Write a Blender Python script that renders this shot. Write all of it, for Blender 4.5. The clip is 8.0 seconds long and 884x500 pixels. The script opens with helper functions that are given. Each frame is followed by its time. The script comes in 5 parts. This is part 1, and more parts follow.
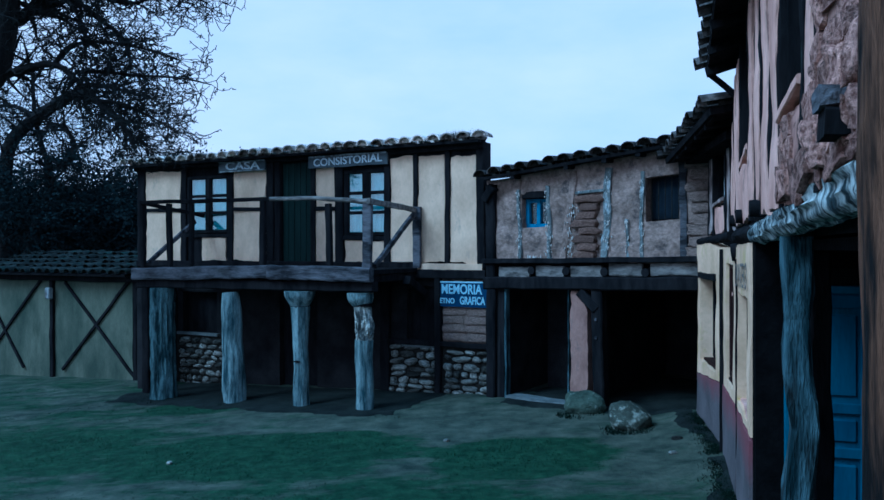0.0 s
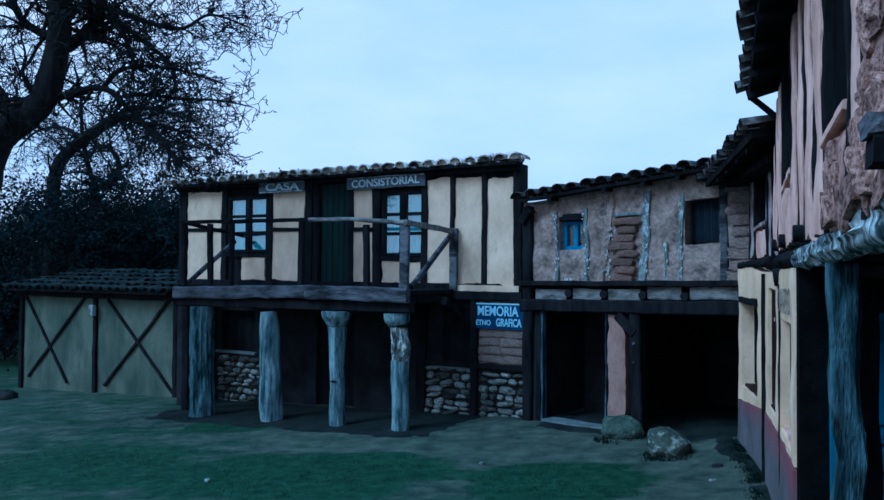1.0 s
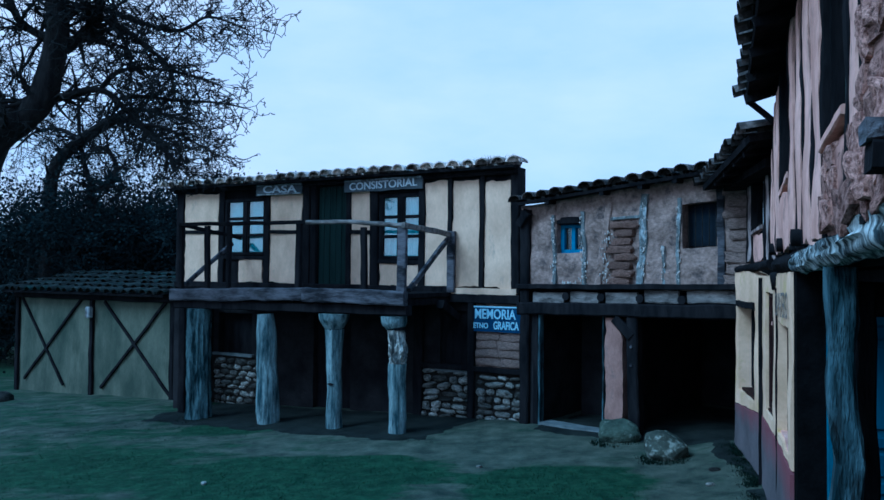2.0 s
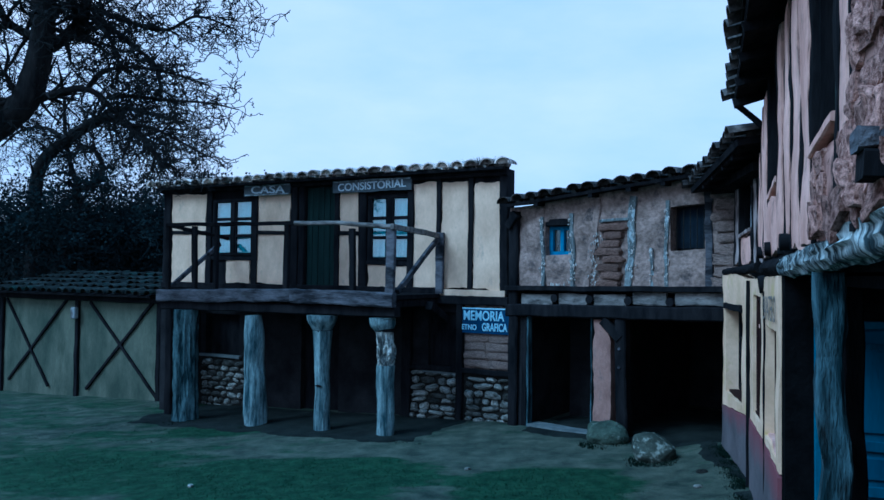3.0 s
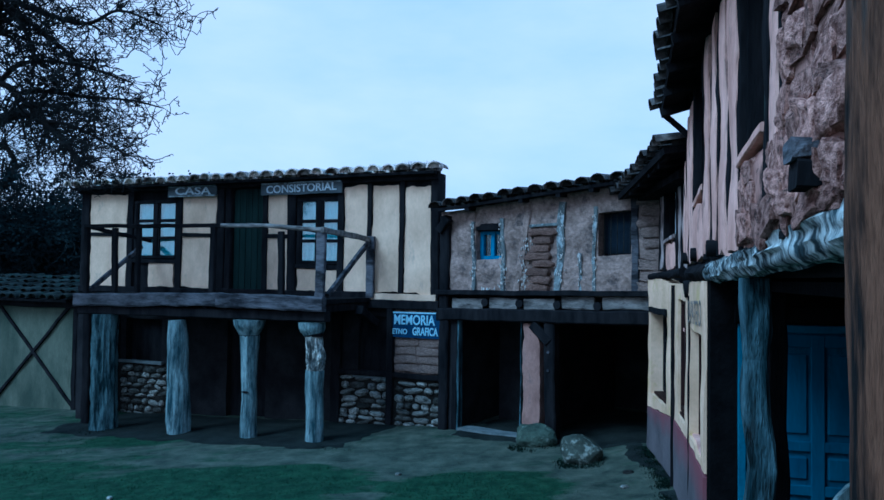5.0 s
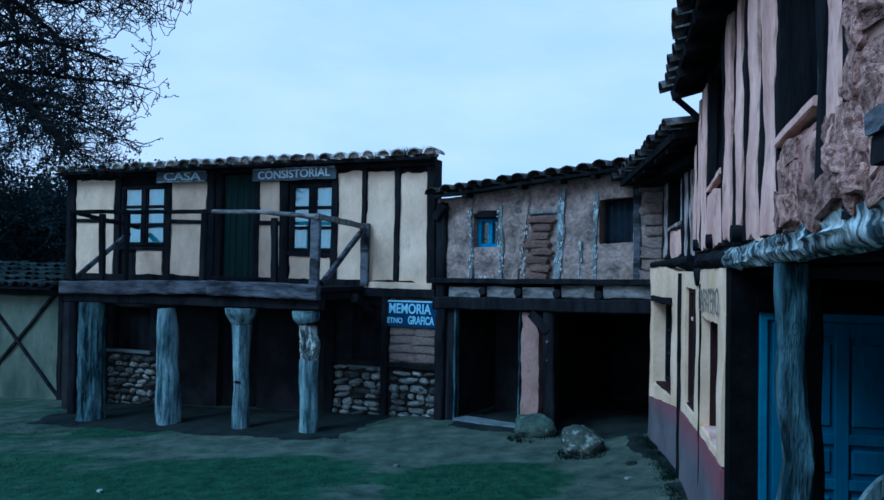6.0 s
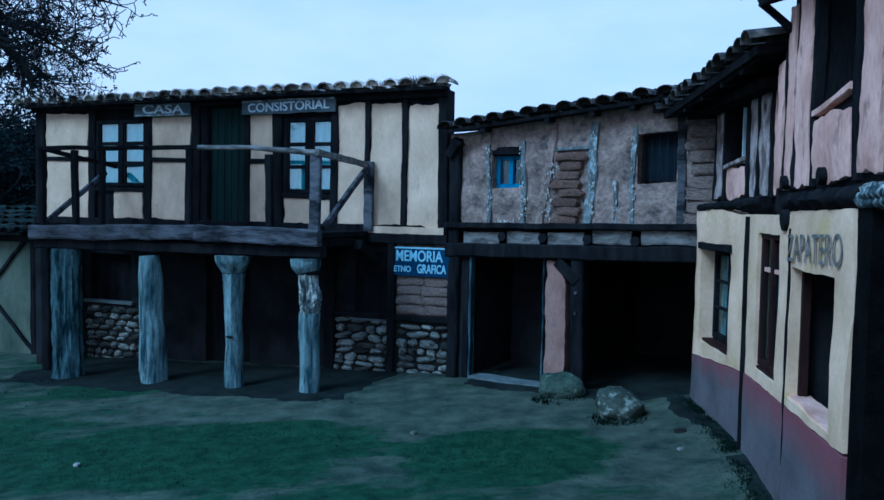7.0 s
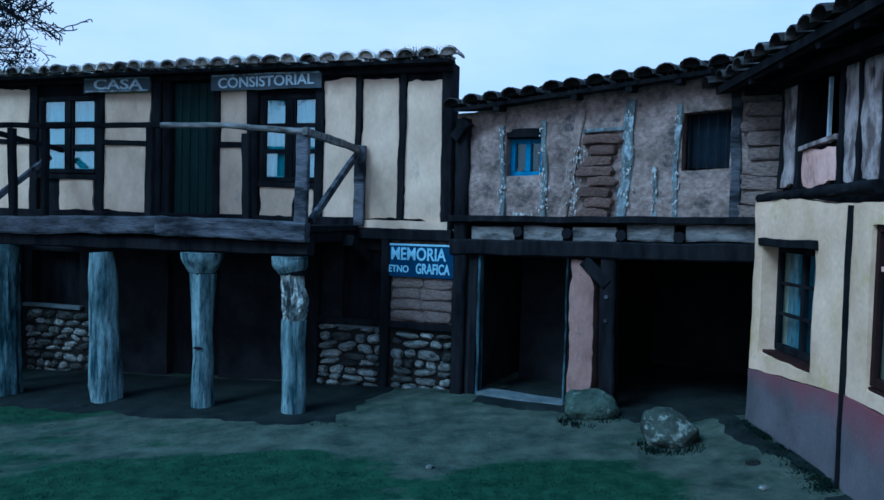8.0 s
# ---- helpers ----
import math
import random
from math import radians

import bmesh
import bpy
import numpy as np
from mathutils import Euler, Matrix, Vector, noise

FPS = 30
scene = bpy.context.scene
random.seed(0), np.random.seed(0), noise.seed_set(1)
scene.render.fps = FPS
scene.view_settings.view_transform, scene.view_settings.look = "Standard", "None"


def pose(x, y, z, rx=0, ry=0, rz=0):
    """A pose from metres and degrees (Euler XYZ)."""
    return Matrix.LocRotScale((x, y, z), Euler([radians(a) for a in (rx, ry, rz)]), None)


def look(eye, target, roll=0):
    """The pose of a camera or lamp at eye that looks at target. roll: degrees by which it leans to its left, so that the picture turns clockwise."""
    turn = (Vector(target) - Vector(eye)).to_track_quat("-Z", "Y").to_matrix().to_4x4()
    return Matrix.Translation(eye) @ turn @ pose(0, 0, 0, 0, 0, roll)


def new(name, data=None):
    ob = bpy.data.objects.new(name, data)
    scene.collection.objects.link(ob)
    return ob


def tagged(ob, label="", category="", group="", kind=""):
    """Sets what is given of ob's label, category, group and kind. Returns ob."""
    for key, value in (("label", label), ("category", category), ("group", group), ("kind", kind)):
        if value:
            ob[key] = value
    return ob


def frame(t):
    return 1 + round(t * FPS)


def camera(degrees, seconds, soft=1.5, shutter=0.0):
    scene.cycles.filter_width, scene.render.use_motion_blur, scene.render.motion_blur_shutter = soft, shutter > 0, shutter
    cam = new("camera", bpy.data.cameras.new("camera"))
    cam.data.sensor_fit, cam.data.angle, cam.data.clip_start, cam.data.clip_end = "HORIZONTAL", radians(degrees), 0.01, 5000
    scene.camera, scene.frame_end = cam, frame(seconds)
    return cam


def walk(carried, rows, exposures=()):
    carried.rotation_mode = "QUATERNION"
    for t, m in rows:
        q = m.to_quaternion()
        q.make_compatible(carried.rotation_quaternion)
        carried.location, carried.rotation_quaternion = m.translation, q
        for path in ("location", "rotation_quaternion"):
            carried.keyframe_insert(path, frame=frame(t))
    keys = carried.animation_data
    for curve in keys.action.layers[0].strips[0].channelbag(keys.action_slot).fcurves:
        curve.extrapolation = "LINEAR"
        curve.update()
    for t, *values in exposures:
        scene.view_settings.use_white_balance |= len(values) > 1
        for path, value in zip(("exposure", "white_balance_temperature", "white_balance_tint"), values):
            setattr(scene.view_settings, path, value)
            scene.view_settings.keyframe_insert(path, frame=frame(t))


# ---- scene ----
EV, KELVIN, TINT = 0.22, 4380, 1
cam = camera(59.2, 8.0)
PATH = [
    (0, (0.581, 0.441, 2.731), (0.502, 2.439, 2.728), -0.1),
    (0.5, (0.561, 0.442, 2.738), (0.442, 2.438, 2.775), 0.2),
    (1, (0.553, 0.41, 2.745), (0.384, 2.402, 2.795), 0.4),
    (2.5, (0.539, 0.413, 2.749), (0.387, 2.406, 2.807), 0.7),
    (3, (0.531, 0.426, 2.771), (0.4, 2.421, 2.829), 0.7),
    (3.5, (0.526, 0.423, 2.769), (0.429, 2.419, 2.832), 0.8),
    (4, (0.54, 0.423, 2.784), (0.493, 2.422, 2.851), 0.8),
    (4.5, (0.515, 0.442, 2.783), (0.532, 2.441, 2.854), 0.8),
    (6, (0.279, 0.734, 2.745), (0.371, 2.732, 2.789), 1.0),
    (6.5, (0.089, 1.413, 2.729), (0.213, 3.408, 2.667), 1.1),
    (7, (-0.135, 2.128, 2.696), (0.0, 4.121, 2.601), 1.1),
    (7.5, (-0.43, 3.015, 2.572), (-0.254, 5.004, 2.472), 1.4),
    (8, (-0.709, 3.841, 2.537), (-0.46, 5.824, 2.449), 1.5),
]
walk(cam, [(t, look(e, g, r)) for t, e, g, r in PATH], [(0, EV, KELVIN, TINT), (8, EV, KELVIN, TINT)])

# ---- world and sun: overcast dusk, brighter from the plaza's west side ----
world = bpy.data.worlds.new("world")
scene.world = world
world.use_nodes = True
wn = world.node_tree
wn.nodes.clear()
w_out = wn.nodes.new("ShaderNodeOutputWorld")
w_bg = wn.nodes.new("ShaderNodeBackground")
w_sky = wn.nodes.new("ShaderNodeTexSky")
w_sky.sky_type = "NISHITA"
w_sky.sun_disc = False
w_sky.sun_elevation = radians(46)
w_sky.sun_rotation = radians(239)
w_sky.dust_density = 1.5
w_coord = wn.nodes.new("ShaderNodeTexCoord")
w_map = wn.nodes.new("ShaderNodeMapping")
w_map.inputs["Scale"].default_value = (1.6, 1.6, 4.5)
w_noise = wn.nodes.new("ShaderNodeTexNoise")
w_noise.inputs["Scale"].default_value = 1.7
w_noise.inputs["Detail"].default_value = 6
w_noise.inputs["Roughness"].default_value = 0.55
w_low = wn.nodes.new("ShaderNodeValToRGB")
w_low.color_ramp.elements[0].position, w_low.color_ramp.elements[0].color = 0.32, (5.5, 6.2, 7.1, 1)
w_low.color_ramp.elements[1].position, w_low.color_ramp.elements[1].color = 0.66, (7.4, 7.2, 7.45, 1)
w_sep = wn.nodes.new("ShaderNodeSeparateXYZ")
w_high = wn.nodes.new("ShaderNodeMapRange")
w_high.inputs[1].default_value, w_high.inputs[2].default_value = 0.38, 0.95
w_deep = wn.nodes.new("ShaderNodeMix")
w_deep.data_type = "RGBA"
w_deep.inputs[7].default_value = (0.6, 4.2, 7.2, 1)
w_mix = wn.nodes.new("ShaderNodeMix")
w_mix.data_type = "RGBA"
w_mix.inputs[0].default_value = 0.9
wn.links.new(w_coord.outputs["Generated"], w_map.inputs["Vector"])
wn.links.new(w_coord.outputs["Generated"], w_sep.inputs[0])
wn.links.new(w_sep.outputs["Z"], w_high.inputs[0])
wn.links.new(w_map.outputs[0], w_noise.inputs["Vector"])
wn.links.new(w_noise.outputs["Fac"], w_low.inputs[0])
wn.links.new(w_high.outputs[0], w_deep.inputs[0])
wn.links.new(w_low.outputs[0], w_deep.inputs[6])
wn.links.new(w_sky.outputs[0], w_mix.inputs[6])
wn.links.new(w_deep.outputs[2], w_mix.inputs[7])
wn.links.new(w_mix.outputs[2], w_bg.inputs["Color"])
wn.links.new(w_bg.outputs[0], w_out.inputs[0])
w_bg.inputs["Strength"].default_value = 0.1
sun = new("sun", bpy.data.lights.new("sun", "SUN"))
sun.data.energy, sun.data.angle, sun.data.color = 2.0, radians(25), (0.76, 0.95, 1.0)
sun.matrix_world = look((-15, -1, 18), (0, 8, 0))


# ---- materials ----
def material(name, dark, light, scale=4.0, rough=0.9, bump=0.3, bump_scale=30.0, stain=None, stain_scale=1.2, stain_cut=0.55,
             stretch=(1, 1, 1), vary=0.0, metal=0.0, detail=6.0, grain=0.09, spec=0.12):
    """Two tones at a coarse scale, grain and relief at a fine one, and a stain with a soft edge."""
    m = bpy.data.materials.new(name)
    m.use_nodes = True
    n, l = m.node_tree.nodes, m.node_tree.links
    b = n["Principled BSDF"]
    b.inputs["Roughness"].default_value = rough
    b.inputs["Metallic"].default_value = metal
    b.inputs["Specular IOR Level"].default_value = spec
    co = n.new("ShaderNodeTexCoord")
    mp = n.new("ShaderNodeMapping")
    mp.inputs["Scale"].default_value = stretch
    l.new(co.outputs["Object"], mp.inputs["Vector"])
    info = n.new("ShaderNodeObjectInfo")
    shift = n.new("ShaderNodeVectorMath")
    shift.operation = "ADD"
    spread = n.new("ShaderNodeMath")
    spread.operation = "MULTIPLY"
    spread.inputs[1].default_value = 37.0
    l.new(info.outputs["Random"], spread.inputs[0])
    l.new(mp.outputs[0], shift.inputs[0])
    l.new(spread.outputs[0], shift.inputs[1])
    a = n.new("ShaderNodeTexNoise")
    a.inputs["Scale"].default_value, a.inputs["Detail"].default_value, a.inputs["Roughness"].default_value = scale, detail, 0.6
    l.new(shift.outputs[0], a.inputs["Vector"])
    ramp = n.new("ShaderNodeValToRGB")
    ramp.color_ramp.elements[0].position, ramp.color_ramp.elements[0].color = 0.32, (*dark, 1)
    ramp.color_ramp.elements[1].position, ramp.color_ramp.elements[1].color = 0.68, (*light, 1)
    l.new(a.outputs["Fac"], ramp.inputs[0])
    col = ramp.outputs[0]
    f = n.new("ShaderNodeTexNoise")
    f.inputs["Scale"].default_value, f.inputs["Detail"].default_value = bump_scale, 5
    l.new(shift.outputs[0], f.inputs["Vector"])
    if stain:
        s = n.new("ShaderNodeTexNoise")
        s.inputs["Scale"].default_value, s.inputs["Detail"].default_value, s.inputs["Roughness"].default_value = stain_scale, 8, 0.7
        l.new(shift.outputs[0], s.inputs["Vector"])
        sr = n.new("ShaderNodeMapRange")
        sr.inputs[1].default_value, sr.inputs[2].default_value = stain_cut, stain_cut + 0.13
        l.new(s.outputs["Fac"], sr.inputs[0])
        mx = n.new("ShaderNodeMix")
        mx.data_type = "RGBA"
        l.new(sr.outputs[0], mx.inputs[0])
        l.new(col, mx.inputs[6])
        mx.inputs[7].default_value = (*stain, 1)
        col = mx.outputs[2]
    g = n.new("ShaderNodeMapRange")
    g.inputs[1].default_value, g.inputs[2].default_value, g.inputs[3].default_value, g.inputs[4].default_value = 0.3, 0.7, 1 - grain, 1 + grain
    l.new(f.outputs["Fac"], g.inputs[0])
    hs = n.new("ShaderNodeHueSaturation")
    l.new(col, hs.inputs["Color"])
    val = g.outputs[0]
    if vary:
        v = n.new("ShaderNodeMapRange")
        v.inputs[3].default_value, v.inputs[4].default_value = 1 - vary, 1 + vary
        l.new(info.outputs["Random"], v.inputs[0])
        mu = n.new("ShaderNodeMath")
        mu.operation = "MULTIPLY"
        l.new(v.outputs[0], mu.inputs[0])
        l.new(val, mu.inputs[1])
        val = mu.outputs[0]
    l.new(val, hs.inputs["Value"])
    l.new(hs.outputs[0], b.inputs["Base Color"])
    bp = n.new("ShaderNodeBump")
    bp.inputs["Strength"].default_value, bp.inputs["Distance"].default_value = bump, 0.02
    ad = n.new("ShaderNodeMath")
    ad.operation = "ADD"
    l.new(a.outputs["Fac"], ad.inputs[0])
    l.new(f.outputs["Fac"], ad.inputs[1])
    l.new(ad.outputs[0], bp.inputs["Height"])
    l.new(bp.outputs[0], b.inputs["Normal"])
    return m


CREAM = material("cream_plaster", (0.57, 0.39, 0.27), (0.80, 0.57, 0.405), 2.4, 0.93, 0.16, 24, (0.36, 0.285, 0.235), 2.2, 0.58, stretch=(1, 1, 0.6), grain=0.05, vary=0.06)
PINK = material("pink_plaster", (0.52, 0.27, 0.21), (0.86, 0.51, 0.415), 2.2, 0.95, 0.7, 24, (0.20, 0.12, 0.105), 3.2, 0.58, stretch=(1, 1, 0.5))
YELLOW = material("yellow_limewash", (0.56, 0.36, 0.215), (0.84, 0.56, 0.38), 1.6, 0.93, 0.35, 18, (0.56, 0.39, 0.16), 1.3, 0.56, grain=0.05)
DADO = material("mauve_and_wine_dado_paint", (0.075, 0.066, 0.07), (0.15, 0.128, 0.135), 1.3, 0.92, 0.25, 30, (0.15, 0.12, 0.125), 1.1, 0.56)


def wine_edge(m, low, high):
    """The dado's old wine-red coat, worn away raggedly towards its foot."""
    n, l = m.node_tree.nodes, m.node_tree.links
    base = n["Principled BSDF"].inputs["Base Color"]
    under = base.links[0].from_socket
    co, sep, nz = n.new("ShaderNodeTexCoord"), n.new("ShaderNodeSeparateXYZ"), n.new("ShaderNodeTexNoise")
    nz.inputs["Scale"].default_value, nz.inputs["Detail"].default_value, nz.inputs["Roughness"].default_value = 2.2, 8, 0.7
    l.new(co.outputs["Object"], sep.inputs[0])
    l.new(co.outputs["Object"], nz.inputs["Vector"])
    add = n.new("ShaderNodeMath")
    add.operation = "MULTIPLY_ADD"
    add.inputs[1].default_value = 0.5
    l.new(nz.outputs["Fac"], add.inputs[0])
    l.new(sep.outputs["Z"], add.inputs[2])
    mr, mx = n.new("ShaderNodeMapRange"), n.new("ShaderNodeMix")
    mr.inputs[1].default_value, mr.inputs[2].default_value = low + 0.25, high + 0.25
    l.new(add.outputs[0], mr.inputs[0])
    mx.data_type = "RGBA"
    mx.inputs[7].default_value = (0.19, 0.068, 0.078, 1)
    l.new(mr.outputs[0], mx.inputs[0])
    l.new(under, mx.inputs[6])
    l.new(mx.outputs[2], base)


wine_edge(DADO, 0.68, 1.05)
POST_TEAL = material("damp_grey_post_wood", (0.009, 0.022, 0.028), (0.085, 0.14, 0.165), 5, 0.9, 1.0, 40, (0.008, 0.010, 0.011), 4.0, 0.50, stretch=(1.5, 1.5, 0.25))
BOARD_PALE = material("pale_weathered_board", (0.06, 0.055, 0.053), (0.26, 0.235, 0.22), 8, 0.93, 0.7, 40, (0.02, 0.018, 0.018), 6, 0.54, stretch=(0.4, 1, 1))
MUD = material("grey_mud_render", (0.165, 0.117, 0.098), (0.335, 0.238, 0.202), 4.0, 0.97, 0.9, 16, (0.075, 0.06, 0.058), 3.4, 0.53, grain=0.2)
ADOBE = material("red_adobe", (0.075, 0.044, 0.035), (0.25, 0.15, 0.118), 5, 0.97, 0.9, 30, vary=0.3, grain=0.2)
RUBBLE_MUD = material("rough_red_mud", (0.14, 0.062, 0.048), (0.60, 0.335, 0.27), 1.7, 0.97, 0.8, 9, (0.025, 0.02, 0.02), 2.2, 0.545, vary=0.4, grain=0.12)
TIMBER = material("dark_tarred_timber", (0.005, 0.0055, 0.007), (0.019, 0.018, 0.020), 6, 0.95, 0.5, 40, stretch=(1, 1, 0.25), spec=0.03)
TIMBER_GREY = material("weathered_grey_timber", (0.018, 0.018, 0.022), (0.125, 0.12, 0.135), 5, 0.9, 0.7, 40, (0.05, 0.05, 0.05), 4, 0.58, stretch=(0.25, 1, 1))
POST_GREY = material("bleached_post_wood", (0.022, 0.048, 0.06), (0.27, 0.35, 0.36), 3.6, 0.9, 1.0, 34, (0.014, 0.028, 0.035), 5.0, 0.555, stretch=(2.4, 2.4, 0.35), grain=0.3)
POST_BARK = material("furrowed_bark_post", (0.012, 0.027, 0.033), (0.13, 0.20, 0.215), 5.0, 0.92, 1.0, 34, (0.015, 0.02, 0.022), 5.0, 0.56, stretch=(2.2, 2.2, 0.35), grain=0.3)
POST_GNARL = material("pale_gnarled_post_wood", (0.09, 0.10, 0.10), (0.50, 0.50, 0.46), 5.0, 0.92, 1.0, 30, (0.016, 0.018, 0.018), 7.0, 0.53, stretch=(1.2, 1.2, 0.8), grain=0.25)
LOG_PALE = material("peeled_pale_log", (0.05, 0.07, 0.08), (0.52, 0.55, 0.54), 10, 0.9, 1.0, 26, (0.014, 0.02, 0.024), 9, 0.47, stretch=(1.0, 1.0, 0.5), grain=0.3)
POLE_BROWN = material("weathered_brown_pole", (0.009, 0.008, 0.008), (0.14, 0.068, 0.04), 4.5, 0.85, 1.0, 40, (0.030, 0.042, 0.044), 2.2, 0.535, stretch=(3.0, 3.0, 0.3), grain=0.25)
STUD = material("mud_daubed_stud", (0.07, 0.075, 0.075), (0.20, 0.215, 0.215), 5, 0.95, 0.8, 30, (0.42, 0.46, 0.48), 9, 0.52, stretch=(1, 1, 0.5))
FLAKY = material("flaking_pale_wood", (0.15, 0.11, 0.10), (0.46, 0.36, 0.335), 7, 0.95, 0.9, 30, (0.02, 0.018, 0.018), 6, 0.55, stretch=(1, 1, 0.45))
PIER_PINK = material("stained_pink_plaster", (0.19, 0.105, 0.086), (0.38, 0.22, 0.18), 3, 0.95, 0.4, 28, (0.12, 0.09, 0.085), 3, 0.54, stretch=(1, 1, 0.6))
DIM_BLUE = material("blue_black_shutter_paint", (0.004, 0.007, 0.012), (0.010, 0.018, 0.03), 4, 0.8, 0.2, 40)
JAMB_PALE = material("pale_blue_grey_jamb", (0.15, 0.17, 0.19), (0.44, 0.47, 0.49), 9, 0.92, 0.6, 40, (0.09, 0.085, 0.085), 6, 0.47, stretch=(1, 1, 0.4))
BLUE_DOOR = material("worn_blue_door_paint", (0.010, 0.050, 0.095), (0.022, 0.092, 0.155), 3, 0.65, 0.25, 40, (0.012, 0.026, 0.042), 3, 0.58, stretch=(1, 1, 0.3))
BLUE_PALE = material("pale_blue_frame_paint", (0.016, 0.085, 0.145), (0.034, 0.13, 0.20), 4, 0.65, 0.25, 40, (0.03, 0.08, 0.13), 3, 0.58)
BLUE_WIN = material("bright_blue_window_paint", (0.02, 0.12, 0.25), (0.05, 0.21, 0.36), 5, 0.6, 0.2, 40)
GREEN_WOOD = material("dark_green_painted_boards", (0.005, 0.015, 0.014), (0.014, 0.030, 0.027), 4, 0.75, 0.4, 40, stretch=(2, 2, 0.2))
BROWN_WOOD = material("brown_red_window_wood", (0.012, 0.005, 0.0045), (0.03, 0.011, 0.01), 5, 0.7, 0.3, 40, stretch=(1, 1, 0.3))
# Near-black: the deep porch's shade is put into this colour.
PORCH_SHADE = material("porch_shade_black", (0.002, 0.0022, 0.0026), (0.007, 0.007, 0.008), 4, 0.95, 0.4, 30, spec=0.02)
# Near-black, so porch and rooms read as deep shade; closing walls share it.
DARK_WALL = material("near_black_wall", (0.012, 0.012, 0.0135), (0.027, 0.026, 0.028), 2.5, 0.97, 0.4, 25, spec=0.02)
STONE = material("river_stone", (0.03, 0.033, 0.03), (0.34, 0.33, 0.30), 1.4, 0.9, 0.6, 40, (0.02, 0.024, 0.02), 2.0, 0.53, vary=0.85)
MORTAR = material("earth_mortar", (0.012, 0.011, 0.01), (0.03, 0.027, 0.024), 6, 0.97, 0.5, 40)
BOULDER = material("lichened_boulder", (0.022, 0.027, 0.022), (0.075, 0.085, 0.07), 4, 0.93, 0.9, 25, (0.30, 0.32, 0.28), 8, 0.525)
BOULDER_GREEN = material("mossy_boulder", (0.022, 0.032, 0.025), (0.085, 0.11, 0.085), 5, 0.93, 0.9, 25, (0.24, 0.27, 0.23), 8, 0.57)
# Dark ground tone; under the balcony and in doorways it paints the shade.
DARK_EARTH = material("dark_ground_spread", (0.005, 0.007, 0.007), (0.017, 0.021, 0.019), 2.6, 0.95, 0.6, 25)
FLAKE = material("white_lime_flakes", (0.40, 0.37, 0.35), (0.62, 0.57, 0.53), 14, 0.95, 0.5, 40)
TILE = material("clay_roof_tile", (0.06, 0.046, 0.04), (0.26, 0.19, 0.165), 6, 0.93, 0.4, 30, (0.74, 0.64, 0.58), 3, 0.42, vary=0.6, grain=0.25)
TILE_DARK = material("mossy_dark_roof_tile", (0.022, 0.02, 0.02), (0.10, 0.085, 0.08), 6, 0.95, 0.4, 30, (0.19, 0.165, 0.155), 3, 0.56, vary=0.4)
SIGN_GREY = material("grey_sign_board", (0.055, 0.065, 0.075), (0.11, 0.12, 0.13), 4, 0.85, 0.4, 40, stretch=(0.3, 1, 1))
SIGN_BLUE = material("deep_blue_sign_paint", (0.006, 0.028, 0.075), (0.014, 0.05, 0.12), 4, 0.6, 0.2, 40)
LETTER_WHITE = material("white_lettering_paint", (0.42, 0.46, 0.50), (0.62, 0.66, 0.70), 12, 0.8, 0.1, 40)
LETTER_BLUE = material("pale_blue_lettering_paint", (0.30, 0.52, 0.66), (0.45, 0.68, 0.80), 12, 0.8, 0.1, 40)
LETTER_DARK = material("dark_brush_lettering", (0.10, 0.09, 0.085), (0.24, 0.21, 0.19), 12, 0.9, 0.1, 40)
CURTAIN = material("pale_net_curtain", (0.20, 0.44, 0.49), (0.38, 0.64, 0.68), 9, 0.95, 0.2, 30, stretch=(3, 3, 0.3))
CURTAIN_DIM = material("greyed_net_curtain", (0.05, 0.085, 0.11), (0.30, 0.38, 0.43), 5, 0.95, 0.2, 30, stretch=(3, 3, 1.0))
BARK = material("dark_bark", (0.008, 0.008, 0.009), (0.026, 0.024, 0.024), 8, 0.95, 0.9, 30, stretch=(1, 1, 0.3))
TWIG = material("dark_twigs", (0.009, 0.010, 0.011), (0.022, 0.023, 0.023), 4, 0.95, 0.2, 30)
WOODS = material("bare_far_woods", (0.007, 0.012, 0.015), (0.020, 0.028, 0.030), 1.2, 0.95, 0.2, 30)
LEAF = material("small_dull_leaves", (0.003, 0.008, 0.010), (0.010, 0.020, 0.022), 3, 0.85, 0.1, 30)
WEED = material("dark_weeds", (0.002, 0.007, 0.005), (0.006, 0.016, 0.010), 3, 0.9, 0.1, 30)
TILE_SOOT = material("blackened_roof_tile", (0.006, 0.008, 0.008), (0.028, 0.032, 0.03), 5, 0.95, 0.4, 30, (0.012, 0.03, 0.026), 3, 0.54, vary=0.6)
GRASS = material("short_grass", (0.004, 0.017, 0.008), (0.013, 0.042, 0.018), 1.2, 0.9, 0.1, 30)
HUT_PLASTER = material("dull_ochre_plaster", (0.045, 0.060, 0.045), (0.125, 0.135, 0.10), 1.8, 0.95, 0.25, 35, (0.05, 0.062, 0.045), 1.2, 0.56, stretch=(1, 1, 0.4))
SILL_STONE = material("pale_threshold_stone", (0.08, 0.092, 0.096), (0.165, 0.178, 0.18), 4, 0.9, 0.4, 30)
IRON = material("dark_iron", (0.01, 0.01, 0.01), (0.03, 0.028, 0.026), 8, 0.6, 0.2, 40, metal=0.6)


def harden(m, low, high):
    """Crisper change between a material's two tones."""
    for n in m.node_tree.nodes:
        if n.bl_idname == "ShaderNodeValToRGB":
            n.color_ramp.elements[0].position, n.color_ramp.elements[1].position = low, high


